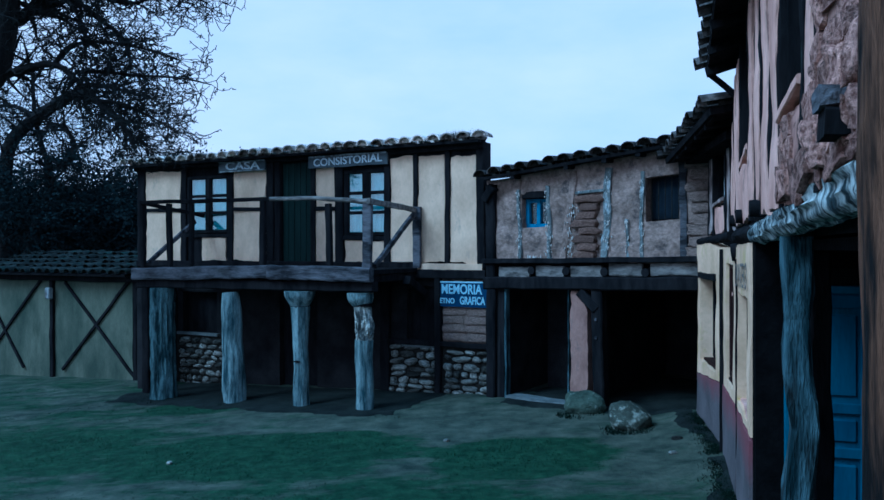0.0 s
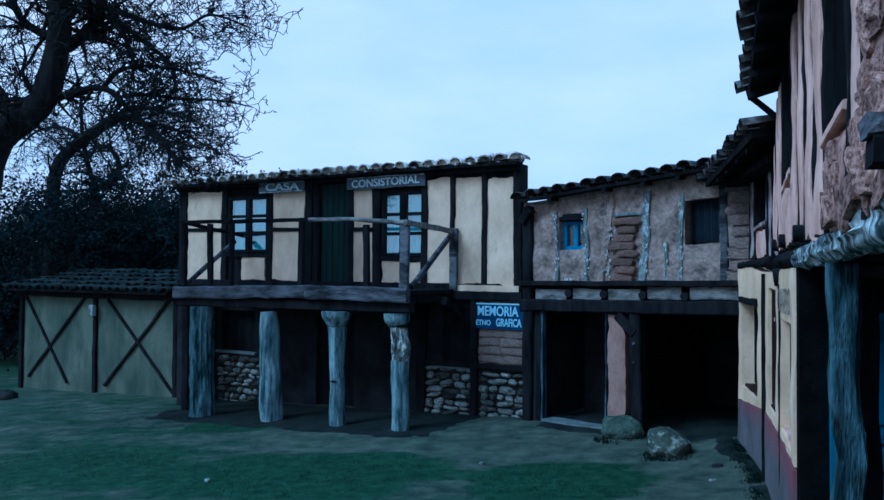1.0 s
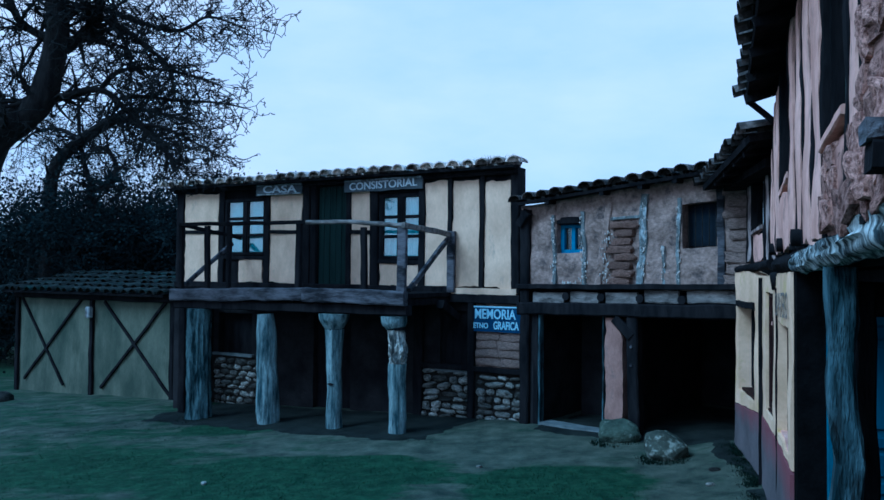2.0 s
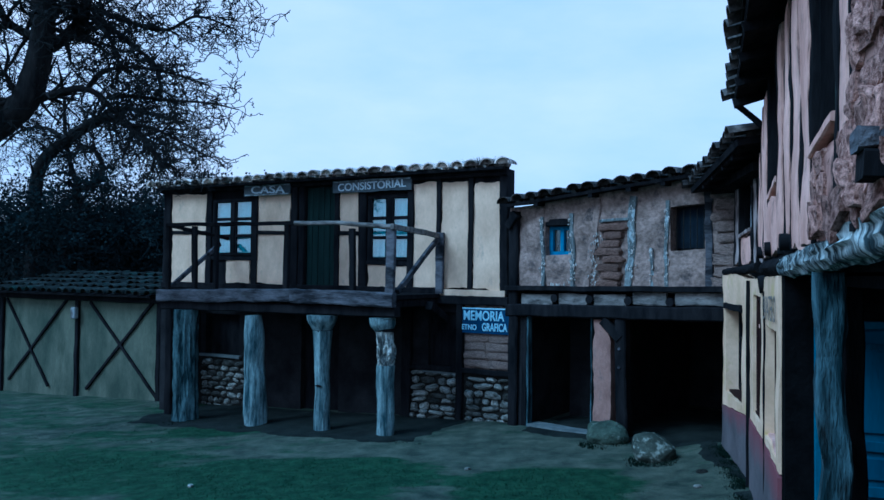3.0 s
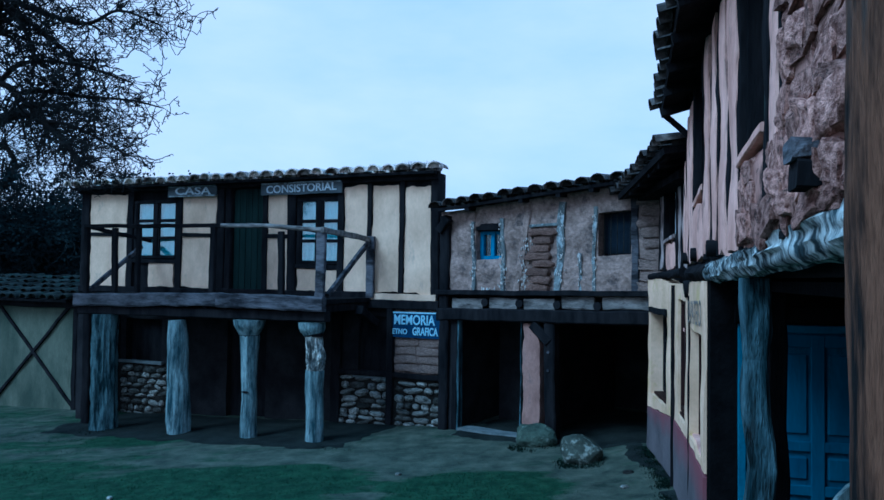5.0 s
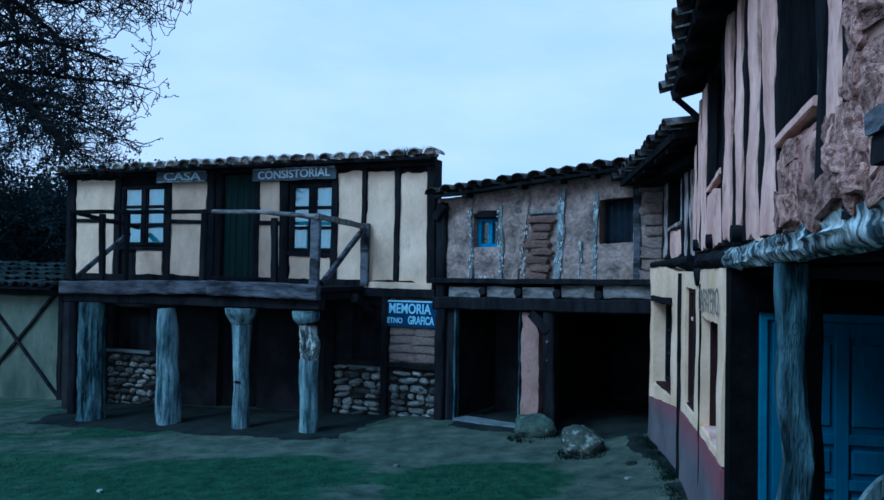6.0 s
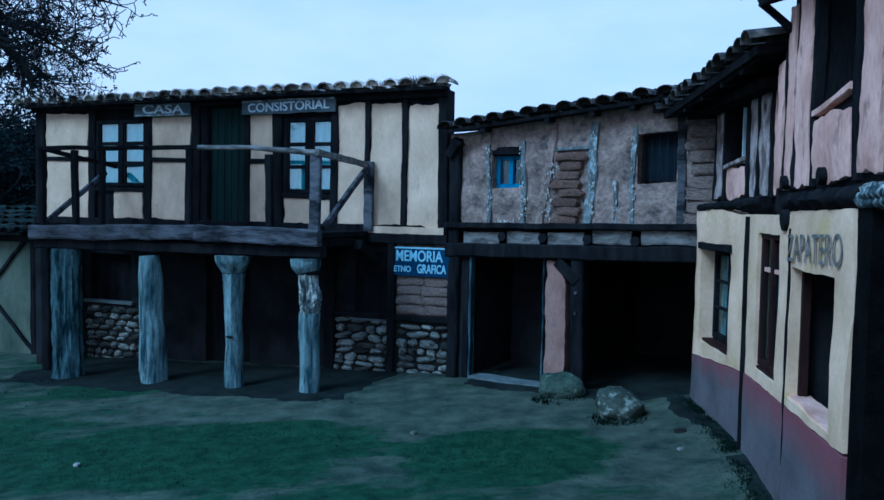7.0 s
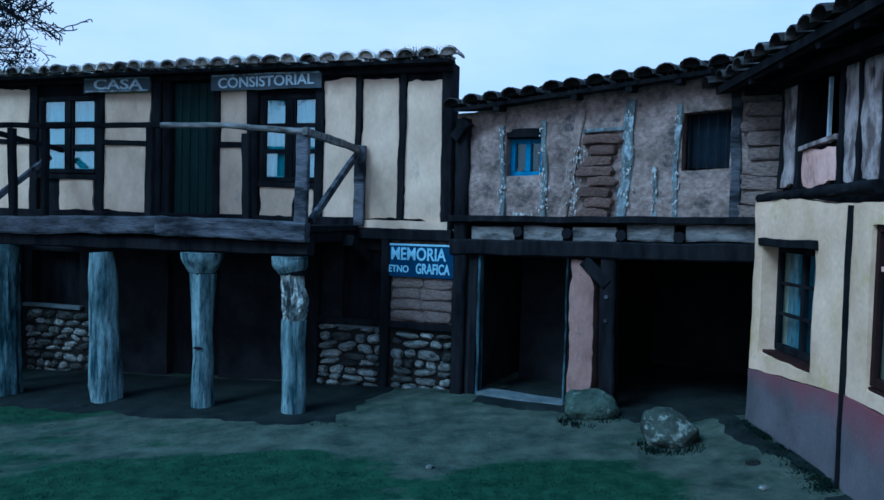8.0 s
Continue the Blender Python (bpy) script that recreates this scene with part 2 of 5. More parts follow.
harden(POST_GREY, 0.36, 0.62)
harden(POST_BARK, 0.40, 0.60)
harden(POST_GNARL, 0.42, 0.58)
harden(POST_TEAL, 0.42, 0.60)
harden(LOG_PALE, 0.42, 0.56)
harden(FLAKY, 0.42, 0.58)
harden(TIMBER_GREY, 0.40, 0.62)
harden(POLE_BROWN, 0.43, 0.57)
harden(RUBBLE_MUD, 0.38, 0.64)


def glass_material(name, mirror):
    m = bpy.data.materials.new(name)
    m.use_nodes = True
    n, l = m.node_tree.nodes, m.node_tree.links
    n.clear()
    out, mix = n.new("ShaderNodeOutputMaterial"), n.new("ShaderNodeMixShader")
    tr, gl = n.new("ShaderNodeBsdfTransparent"), n.new("ShaderNodeBsdfGlossy")
    tr.inputs[0].default_value = (0.78, 0.97, 1.0, 1)
    gl.inputs["Roughness"].default_value = 0.03
    mix.inputs[0].default_value = mirror
    l.new(tr.outputs[0], mix.inputs[1])
    l.new(gl.outputs[0], mix.inputs[2])
    l.new(mix.outputs[0], out.inputs[0])
    return m


GLASS = glass_material("window_glass", 0.06)
GLASS_OLD = glass_material("wavy_window_glass", 0.2)


def ground_material():
    """Trodden earth with grass in broad patches, thinned out by noise."""
    m = bpy.data.materials.new("earth_and_grass")
    m.use_nodes = True
    n, l = m.node_tree.nodes, m.node_tree.links
    b = n["Principled BSDF"]
    b.inputs["Roughness"].default_value = 0.97
    b.inputs["Specular IOR Level"].default_value = 0.15
    co = n.new("ShaderNodeTexCoord")

    def tex(scale, detail=7, rough=0.6):
        t = n.new("ShaderNodeTexNoise")
        t.inputs["Scale"].default_value, t.inputs["Detail"].default_value, t.inputs["Roughness"].default_value = scale, detail, rough
        l.new(co.outputs["Object"], t.inputs["Vector"])
        return t.outputs["Fac"]

    def ramp(fac, a, ca, z, cz):
        r = n.new("ShaderNodeValToRGB")
        r.color_ramp.elements[0].position, r.color_ramp.elements[0].color = a, (*ca, 1)
        r.color_ramp.elements[1].position, r.color_ramp.elements[1].color = z, (*cz, 1)
        l.new(fac, r.inputs[0])
        return r.outputs[0]

    earth = ramp(tex(2.3, 10, 0.7), 0.34, (0.020, 0.030, 0.023), 0.66, (0.096, 0.106, 0.079))
    grass = ramp(tex(5.0, 10, 0.7), 0.34, (0.005, 0.021, 0.010), 0.68, (0.028, 0.066, 0.032))
    at = n.new("ShaderNodeAttribute")
    at.attribute_name = "grass"
    add = n.new("ShaderNodeMath")
    add.operation = "ADD"
    l.new(at.outputs["Fac"], add.inputs[0])
    patch = n.new("ShaderNodeTexNoise")
    patch.inputs["Scale"].default_value, patch.inputs["Detail"].default_value, patch.inputs["Roughness"].default_value = 1.3, 10, 0.72
    lie = n.new("ShaderNodeMapping")
    lie.inputs["Scale"].default_value = (0.7, 1.7, 1.0)
    l.new(co.outputs["Object"], lie.inputs["Vector"])
    l.new(lie.outputs[0], patch.inputs["Vector"])
    wide = n.new("ShaderNodeMath")
    wide.operation = "MULTIPLY_ADD"
    wide.inputs[1].default_value, wide.inputs[2].default_value = 1.9, -0.45
    l.new(patch.outputs["Fac"], wide.inputs[0])
    l.new(wide.outputs[0], add.inputs[1])
    mr = n.new("ShaderNodeMapRange")
    mr.inputs[1].default_value, mr.inputs[2].default_value = 0.88, 1.14
    l.new(add.outputs[0], mr.inputs[0])
    mx = n.new("ShaderNodeMix")
    mx.data_type = "RGBA"
    l.new(mr.outputs[0], mx.inputs[0])
    l.new(earth, mx.inputs[6])
    l.new(grass, mx.inputs[7])
    l.new(mx.outputs[2], b.inputs["Base Color"])
    bp = n.new("ShaderNodeBump")
    bp.inputs["Strength"].default_value, bp.inputs["Distance"].default_value = 0.6, 0.04
    l.new(tex(14, 8, 0.7), bp.inputs["Height"])
    l.new(bp.outputs[0], b.inputs["Normal"])
    return m


# ---- building helpers ----
def fbm(x, y, z=0.0):
    return noise.noise(Vector((x, y, z))) + 0.5 * noise.noise(Vector((2.1 * x + 7, 2.1 * y, 2.1 * z)))


def link_mesh(name, bm, mat, smooth=False):
    me = bpy.data.meshes.new(name)
    bmesh.ops.recalc_face_normals(bm, faces=bm.faces)
    if smooth:
        for f in bm.faces:
            f.smooth = True
        for e in bm.edges:
            if len(e.link_faces) == 2 and e.calc_face_angle(0) > 0.95:
                e.smooth = False
    bm.to_mesh(me)
    bm.free()
    me.materials.append(mat)
    return me


def part(name, bm, mat, parent, label="", smooth=False):
    ob = new(name, link_mesh(name, bm, mat, smooth))
    ob.parent = parent
    return tagged(ob, label)


def place(name, m, label, category, group="", kind=""):
    ob = new(name)
    ob.empty_display_size = 0.2
    ob.matrix_world = m
    return tagged(ob, label, category, group, kind)


def single(name, bm, mat, m, label, category, group="", kind="", smooth=False):
    ob = new(name, link_mesh(name, bm, mat, smooth))
    ob.matrix_world = m
    return tagged(ob, label, category, group, kind)


def box(u0, u1, w0, w1, z0, z1, bevel=0.0, bm=None):
    """u along the front, w out of it (towards the plaza), z up."""
    bm = bm or bmesh.new()
    r = bmesh.ops.create_cube(bm, size=1)
    for v in r["verts"]:
        v.co = Vector(((u0 + u1) / 2 + v.co.x * (u1 - u0), -(w0 + w1) / 2 + v.co.y * (w1 - w0), (z0 + z1) / 2 + v.co.z * (z1 - z0)))
    if bevel:
        bmesh.ops.bevel(bm, geom=list(dict.fromkeys(e for v in r["verts"] for e in v.link_edges)), offset=bevel, segments=1, affect="EDGES")
    return bm


COUNT = [0]


def beam(p0, p1, wid, dep, side=(1, 0, 0), rough=0.012, bm=None, sag=0.0):
    """A hewn timber between two points (u, w, z), wandering a little, with worn corners."""
    bm = bm or bmesh.new()
    COUNT[0] += 1
    k = COUNT[0] * 3.7
    a, b = Vector((p0[0], -p0[1], p0[2])), Vector((p1[0], -p1[1], p1[2]))
    d = b - a
    n = max(3, min(26, int(d.length / 0.16)))
    d.normalize()
    s = Vector((side[0], -side[1], side[2]))
    s = (s - d * s.dot(d)).normalized()
    t = d.cross(s)
    c = 0.22
    sec = [(-1, -1 + c), (-1, 1 - c), (-1 + c, 1), (1 - c, 1), (1, 1 - c), (1, -1 + c), (1 - c, -1), (-1 + c, -1)]
    rings = []
    for i in range(n + 1):
        f = i / n
        mid = a.lerp(b, f) + s * rough * 1.2 * fbm(k, f * n * 0.22) + t * rough * 0.8 * fbm(k + 9, f * n * 0.35) - Vector((0, 0, sag * 4 * f * (1 - f)))
        ws = wid / 2 * (1 + rough * 5 * fbm(k + 20, f * n * 0.4))
        ring = []
        for j, (x, y) in enumerate(sec):
            r = rough * 0.5 * fbm(k + j * 2.3, f * n * 0.8)
            ring.append(bm.verts.new(mid + s * (x * ws + r) + t * (y * dep / 2 + r)))
        rings.append(ring)
    for p, q in zip(rings, rings[1:]):
        for j in range(8):
            bm.faces.new((p[j], p[(j + 1) % 8], q[(j + 1) % 8], q[j]))
    bm.faces.new(rings[0])
    bm.faces.new(rings[-1][::-1])
    return bm


def log(points, radii, n=12, rough=0.06, bm=None, length=0.12, freq=3.0, furrow=0.0):
    """A round, lumpy trunk through points (u, w, z)."""
    bm = bm or bmesh.new()
    COUNT[0] += 1
    k = COUNT[0] * 5.3
    pts = [Vector((p[0], -p[1], p[2])) for p in points]
    path, rad = [], []
    for i in range(len(pts) - 1):
        m = max(1, int((pts[i + 1] - pts[i]).length / length))
        for j in range(m):
            path.append(pts[i].lerp(pts[i + 1], j / m))
            rad.append(radii[i] + (radii[i + 1] - radii[i]) * j / m)
    path.append(pts[-1])
    rad.append(radii[-1])
    rings = []
    for i, (p, r) in enumerate(zip(path, rad)):
        d = (path[min(i + 1, len(path) - 1)] - path[max(i - 1, 0)]).normalized()
        ref = Vector((0, 1, 0)) if abs(d.y) < 0.8 else Vector((1, 0, 0))
        x = d.cross(ref).normalized()
        y = d.cross(x)
        ring = []
        for j in range(n):
            an = 2 * math.pi * j / n
            q = x * math.cos(an) + y * math.sin(an)
            w = 1 + rough * 1.5 * fbm(q.x * freq + k, q.y * freq + q.z * freq, i * length * freq * 0.8)
            if furrow:
                w -= furrow * abs(fbm(q.x * 4.5 + k, q.y * 4.5 + q.z * 4.5, i * length * 0.9)) ** 0.7
            ring.append(bm.verts.new(p + q * r * w))
        rings.append(ring)
    for p, q in zip(rings, rings[1:]):
        for j in range(n):
            bm.faces.new((p[j], p[(j + 1) % n], q[(j + 1) % n], q[j]))
    bm.faces.new(rings[0])
    bm.faces.new(rings[-1][::-1])
    return bm


def slab(u0, u1, z0, z1, w0, w1, holes=(), cell=0.14, rough=0.012, edge=0.015, warp=None, soft=0.02, bm=None):
    """An upright slab with openings (u0, u1, z0, z1) right through it; its face is a little uneven and its rim worn."""
    bm = bm or bmesh.new()
    COUNT[0] += 1
    k = COUNT[0] * 2.9

    def cuts(a, b, marks):
        marks = sorted({a, b, *[m for m in marks if a < m < b]})
        out = []
        for p, q in zip(marks, marks[1:]):
            m = max(1, round((q - p) / cell))
            out += [p + (q - p) * i / m for i in range(m)]
        return out + [b]

    us = cuts(u0, u1, [h for o in holes for h in o[:2]])
    zs = cuts(z0, z1, [h for o in holes for h in o[2:]])
    inside = lambda u, z: any(o[0] < u < o[1] and o[2] < z < o[3] for o in holes)
    keep = {(i, j) for i in range(len(us) - 1) for j in range(len(zs) - 1) if not inside((us[i] + us[i + 1]) / 2, (zs[j] + zs[j + 1]) / 2)}
    rim = set()
    for i, j in [(i, j) for i in range(len(us)) for j in range(len(zs))]:
        if not {(i, j), (i - 1, j), (i, j - 1), (i - 1, j - 1)} <= keep:
            rim.add((i, j))
    front, back = {}, {}

    def vert(i, j, where, w):
        if (i, j) not in where:
            u, z = us[i], zs[j]
            du = edge * (fbm(k, u * 2.2, z * 2.2) + 0.5 * fbm(k + 3, u * 8, z * 8))
            dz = edge * (fbm(k + 5, u * 2.2, z * 2.2) + 0.5 * fbm(k + 8, u * 8, z * 8))
            dw = rough * fbm(u * 1.7 + k, z * 1.7) if where is front else 0
            if where is front and (i, j) in rim:
                dw -= soft
            if warp:
                u, z = warp(u, z)
            where[i, j] = bm.verts.new((u + du, -(w + dw), z + dz))
        return where[i, j]

    for i, j in keep:
        cor = ((i, j), (i + 1, j), (i + 1, j + 1), (i, j + 1))
        bm.faces.new([vert(*c, front, w1) for c in cor])
        bm.faces.new([vert(*c, back, w0) for c in cor[::-1]])
        for (a, b), nb in zip(zip(cor, cor[1:] + cor[:1]), ((i, j - 1), (i + 1, j), (i, j + 1), (i - 1, j))):
            if nb not in keep:
                bm.faces.new((vert(*a, front, w1), vert(*a, back, w0), vert(*b, back, w0), vert(*b, front, w1)))
    return bm


def rock_mesh(name, mat, sx, sy, sz, seed, cuts=1, rough=0.22, ball=0.75, smooth=True):
    bm = bmesh.new()
    bmesh.ops.create_cube(bm, size=2)
    bmesh.ops.subdivide_edges(bm, edges=bm.edges, cuts=cuts, use_grid_fill=True)
    for v in bm.verts:
        d = v.co.normalized()
        c = v.co * (1 - ball) * 1.15 + d * ball
        c *= 1 + rough * fbm(d.x * 1.3 + seed, d.y * 1.3, d.z * 1.3)
        v.co = Vector((c.x * sx, c.y * sy, c.z * sz))
    return link_mesh(name, bm, mat, smooth)


def rock_mesh_bm(sx, sy, sz, seed, at):
    """A small lump at (u, w, z)."""
    bm = bmesh.new()
    bmesh.ops.create_icosphere(bm, subdivisions=2, radius=1)
    for v in bm.verts:
        c = v.co * (1 + 0.25 * fbm(v.co.x * 1.5 + seed, v.co.y * 1.5, v.co.z * 1.5))
        v.co = Vector((at[0] + c.x * sx, -at[1] + c.y * sy, at[2] + c.z * sz))
    return bm


def tile_mesh(name, mat, length=0.46, r0=0.135, r1=0.11, thick=0.016, n=6, bed=MORTAR):
    """A clay barrel tile: along +y, arching up, wider at the low end."""
    bm = bmesh.new()
    rows = []
    for y, r in ((0, r0), (length, r1)):
        for q in (r, r - thick):
            rows.append([bm.verts.new((-q * math.cos(math.pi * i / n), y, q * 0.8 * math.sin(math.pi * i / n))) for i in range(n + 1)])
    lo, li, ho, hi = rows
    for i in range(n):
        bm.faces.new((lo[i], lo[i + 1], ho[i + 1], ho[i]))
        bm.faces.new((li[i + 1], li[i], hi[i], hi[i + 1]))
        bm.faces.new((lo[i + 1], lo[i], li[i], li[i + 1]))
        bm.faces.new((ho[i], ho[i + 1], hi[i + 1], hi[i]))
    plug = [bm.verts.new((v.co.x, 0.1, v.co.z)) for v in li]
    bm.faces.new(plug)
    me = link_mesh(name, bm, mat, False)
    me.materials.append(bed)
    me.polygons[len(me.polygons) - 1].material_index = 1
    return me


TILE_COVER = tile_mesh("tile", TILE, 0.46, 0.15, 0.12, 0.03, 8, TILE)
TILE_MOSSY = tile_mesh("tile", TILE_DARK)
TILE_BLACK = tile_mesh("tile", TILE_SOOT)


def tiled_roof(house, a, b, run, pitch, spacing, rows, rng, label, under=0.05, skew=0.0, tile=TILE_COVER):
    """A roof over the eave from a to b (u, w, z), rising away from the plaza; deck, eave board and single clay tiles."""
    A3, B3 = Vector((a[0], -a[1], a[2])), Vector((b[0], -b[1], b[2]))
    along = (B3 - A3).normalized()
    back = Vector((0, 1, 0)) - along * along.y
    back.normalize()
    up = math.tan(radians(pitch))
    rise = (back + Vector((0, 0, up))).normalized()
    normal = along.cross(rise).normalized()
    bm = bmesh.new()
    deck = []
    for off in (0, -under):
        for p in (A3, B3, B3 + rise * run - along * skew * run, A3 + rise * run):
            deck.append(bm.verts.new(p + normal * off))
    for f in ((0, 1, 2, 3), (7, 6, 5, 4), (0, 4, 5, 1), (1, 5, 6, 2), (2, 6, 7, 3), (3, 7, 4, 0)):
        bm.faces.new([deck[i] for i in f])
    roof = part("roof", bm, TIMBER, house, label)
    rot = Matrix((along, rise, normal)).transposed().to_4x4()
    count = max(1, round((B3 - A3).length / spacing))
    step = (run - 0.3) / max(1, rows - 1)
    for i in range(count + 1):
        for j in range(rows):
            p = A3 + along * ((B3 - A3).length * i / count + rng.uniform(-0.02, 0.02)) + rise * (j * step - 0.08 + rng.uniform(-0.035, 0.035)) + normal * (0.035 + rng.uniform(0, 0.02))
            if (p - A3).dot(along) > (B3 - A3).length - skew * j * step + 0.05:
                continue
            o = new("tile", tile)
            o.parent = roof
            o.matrix_basis = Matrix.Translation(p) @ rot @ pose(0, 0, 0, rng.uniform(-4, 1), rng.uniform(-4, 4), rng.uniform(-4, 4))
        if i < count:
            p = A3 + along * ((B3 - A3).length * (i + 0.5) / count) + rise * 0.1 + normal * 0.06
            o = new("tile", tile)
            o.parent = roof
            o.matrix_basis = Matrix.Translation(p) @ rot @ pose(0, 0, 0, 0, 180 + rng.uniform(-4, 4), rng.uniform(-3, 3))
    return roof


def lettering(name, body, size, mat, parent, u, w, z, tilt=0.0, stretch=1.0, depth=0.006, label="", bold=0.0):
    cu = bpy.data.curves.new(name, "FONT")
    cu.body, cu.size, cu.align_x, cu.align_y, cu.extrude, cu.offset = body, size, "CENTER", "CENTER", depth, bold
    tmp = new("lettering", cu)
    dg = bpy.context.evaluated_depsgraph_get()
    me = bpy.data.meshes.new_from_object(tmp.evaluated_get(dg))
    bpy.data.objects.remove(tmp)
    me.materials.clear()
    me.materials.append(mat)
    ob = new(name, me)
    ob.parent = parent
    ob.matrix_basis = pose(u, -w, z, 90, 0, 0) @ pose(0, 0, 0, 0, 0, tilt) @ Matrix.Diagonal((stretch, 1, 1, 1))
    return tagged(ob, label)


def front(x, y, turn):
    """The frame of a front: origin at its foot, x along it."""
    return pose(x, y, 0, 0, 0, turn)


def level(x, y):
    """The plaza's height: it falls gently towards the west."""
    rise = max(0.0, min(1.0, (x - 2.9) / 0.8)) if 6 < y < 12.6 else 0.0
    return 0.09 + 0.05 * (max(-14.0, min(4.0, x)) - 2.7) + 0.12 * rise


def on_front(f, u, w, z=0.0):
    return f @ Vector((u, -w, z))


FRONT_A = front(0.8, 15.05, -25)
FRONT_B = front(1.407, 14.345, -38)
FRONT_C = front(3.93, 12.2, -97.3)
FRONT_R = front(3.79, 12.11, -95.6)
FRONT_M = front(3.56, 9.75, -102.5)
FRONT_D = front(2.89, 7.03, -105.05)


# ---- ground ----
def grassiness(x, y):
    def spot(cx, cy, rx, ry):
        d = math.hypot((x - cx) / rx, (y - cy) / ry)
        return max(0.0, 1.0 - d * d)
    g = 0.30
    if x < -3.0:
        g += 0.2 * min(1.0, (-3.0 - x) / 2.5)
    g += 1.05 * spot(-2.3, 11.3, 2.5, 1.5) + 1.05 * spot(1.25, 10.7, 1.45, 1.15) + 0.35 * spot(-6.0, 12.0, 3.2, 1.6)
    g += 0.45 * spot(-1.4, 12.3, 0.9, 0.35) + 0.5 * spot(-1.0, 8.4, 4.5, 1.9) - 0.3 * spot(0.2, 12.7, 2.6, 0.6)
    g += 0.55 * spot(-4.3, 14.9, 3.6, 0.5) * (1 if math.sin(x * 2.3) > -0.3 else 0.4)
    far = min(1.0, max(0.0, (y - 22) / 4, (-13 - x) / 4, (4.5 - y) / 3, (x - 9) / 6))
    g += (0.7 - g) * far
    return g


def make_ground():
    def axis(a, b, step, far):
        mid = [a + step * i for i in range(int((b - a) / step) + 1)]
        out, d = [], step
        while d < far:
            d *= 1.5
            out.append(d)
        return [a - d for d in out[::-1]] + mid + [b + d for d in out]
    xs, ys = axis(-12, 6, 0.16, 700), axis(-1, 20, 0.16, 700)
    verts, faces, grass = [], [], []
    for y in ys:
        for x in xs:
            near = -14 < x < 8 and -3 < y < 24
            verts.append((x, y, level(x, y) + (0.028 * fbm(x * 0.8, y * 0.8) + 0.01 * fbm(x * 3, y * 3) if near else 0)))
            grass.append(grassiness(x, y))
    w = len(xs)
    faces = [(j * w + i, j * w + i + 1, (j + 1) * w + i + 1, (j + 1) * w + i) for j in range(len(ys) - 1) for i in range(w - 1)]
    me = bpy.data.meshes.new("ground")
    me.from_pydata(verts, [], faces)
    at = me.attributes.new("grass", "FLOAT", "POINT")
    at.data.foreach_set("value", grass)
    for p in me.polygons:
        p.use_smooth = True
    me.materials.append(ground_material())
    tagged(new("ground", me), "trodden grey earth with patches of short grass", "ground", kind="structure")


make_ground()


# ---- the house with the balcony ----
def window_leaves(house, u0, u1, z0, z1, w, rows, mat, curtain=True, glow=CURTAIN):
    """A two-leaf casement: frame, leaves with glazing bars, single panes, and a net curtain behind."""
    win = part("window", box(u0, u1, w - 0.045, w + 0.02, z1 - 0.07, z1, 0.006), mat, house)
    part("frame", box(u0, u0 + 0.07, w - 0.045, w + 0.02, z0, z1 - 0.07, 0.006), mat, win)
    part("frame", box(u1 - 0.07, u1, w - 0.045, w + 0.02, z0, z1 - 0.07, 0.006), mat, win)
    part("frame", box(u0 + 0.07, u1 - 0.07, w - 0.045, w + 0.03, z0, z0 + 0.07, 0.006), mat, win)
    um = (u0 + u1) / 2
    part("mullion", box(um - 0.055, um + 0.055, w - 0.04, w + 0.03, z0 + 0.07, z1 - 0.07, 0.006), mat, win)
    for a, b in ((u0 + 0.07, um - 0.055), (um + 0.055, u1 - 0.07)):
        part("stile", box(a, a + 0.035, w - 0.035, w + 0.008, z0 + 0.07, z1 - 0.07), mat, win)
        part("stile", box(b - 0.035, b, w - 0.035, w + 0.008, z0 + 0.07, z1 - 0.07), mat, win)
        h = (z1 - z0 - 0.14) / rows
        for i in range(rows):
            zz = z0 + 0.07 + i * h
            if i:
                part("glazing_bar", box(a + 0.035, b - 0.035, w - 0.03, w + 0.006, zz - 0.034, zz + 0.034), mat, win)
            pane = part("pane", box(a + 0.03, b - 0.03, w - 0.022, w - 0.016, zz + 0.015, zz + h - 0.015), GLASS_OLD, win)
            pane.visible_shadow = False
    if curtain:
        bm = bmesh.new()
        n = 26
        vs = []
        for i in range(n + 1):
            u = u0 + 0.06 + (u1 - u0 - 0.12) * i / n
            vs.append([bm.verts.new((u, -(w - 0.055 + 0.010 * math.sin(i * 1.7)), z)) for z in (z0 + 0.06, z1 - 0.06)])
        for p, q in zip(vs, vs[1:]):
            bm.faces.new((p[0], q[0], q[1], p[1]))
        bmesh.ops.solidify(bm, geom=bm.faces[:], thickness=0.004)
        part("curtain", bm, glow, win, "pale net curtain", True)
    return win


def shell(house, u0, u1, back, z0, z1, name="rear_wall", mat=DARK_WALL, sides=True):
    """Plain walls that close a house at its back and ends."""
    part(name, box(u0, u1, -back - 0.2, -back, z0, z1), mat, house)
    if sides:
        part("end_wall", box(u0, u0 + 0.2, -back, -0.3, z0, z1), mat, house)
        part("end_wall", box(u1 - 0.2, u1, -back, -0.3, z0, z1), mat, house)


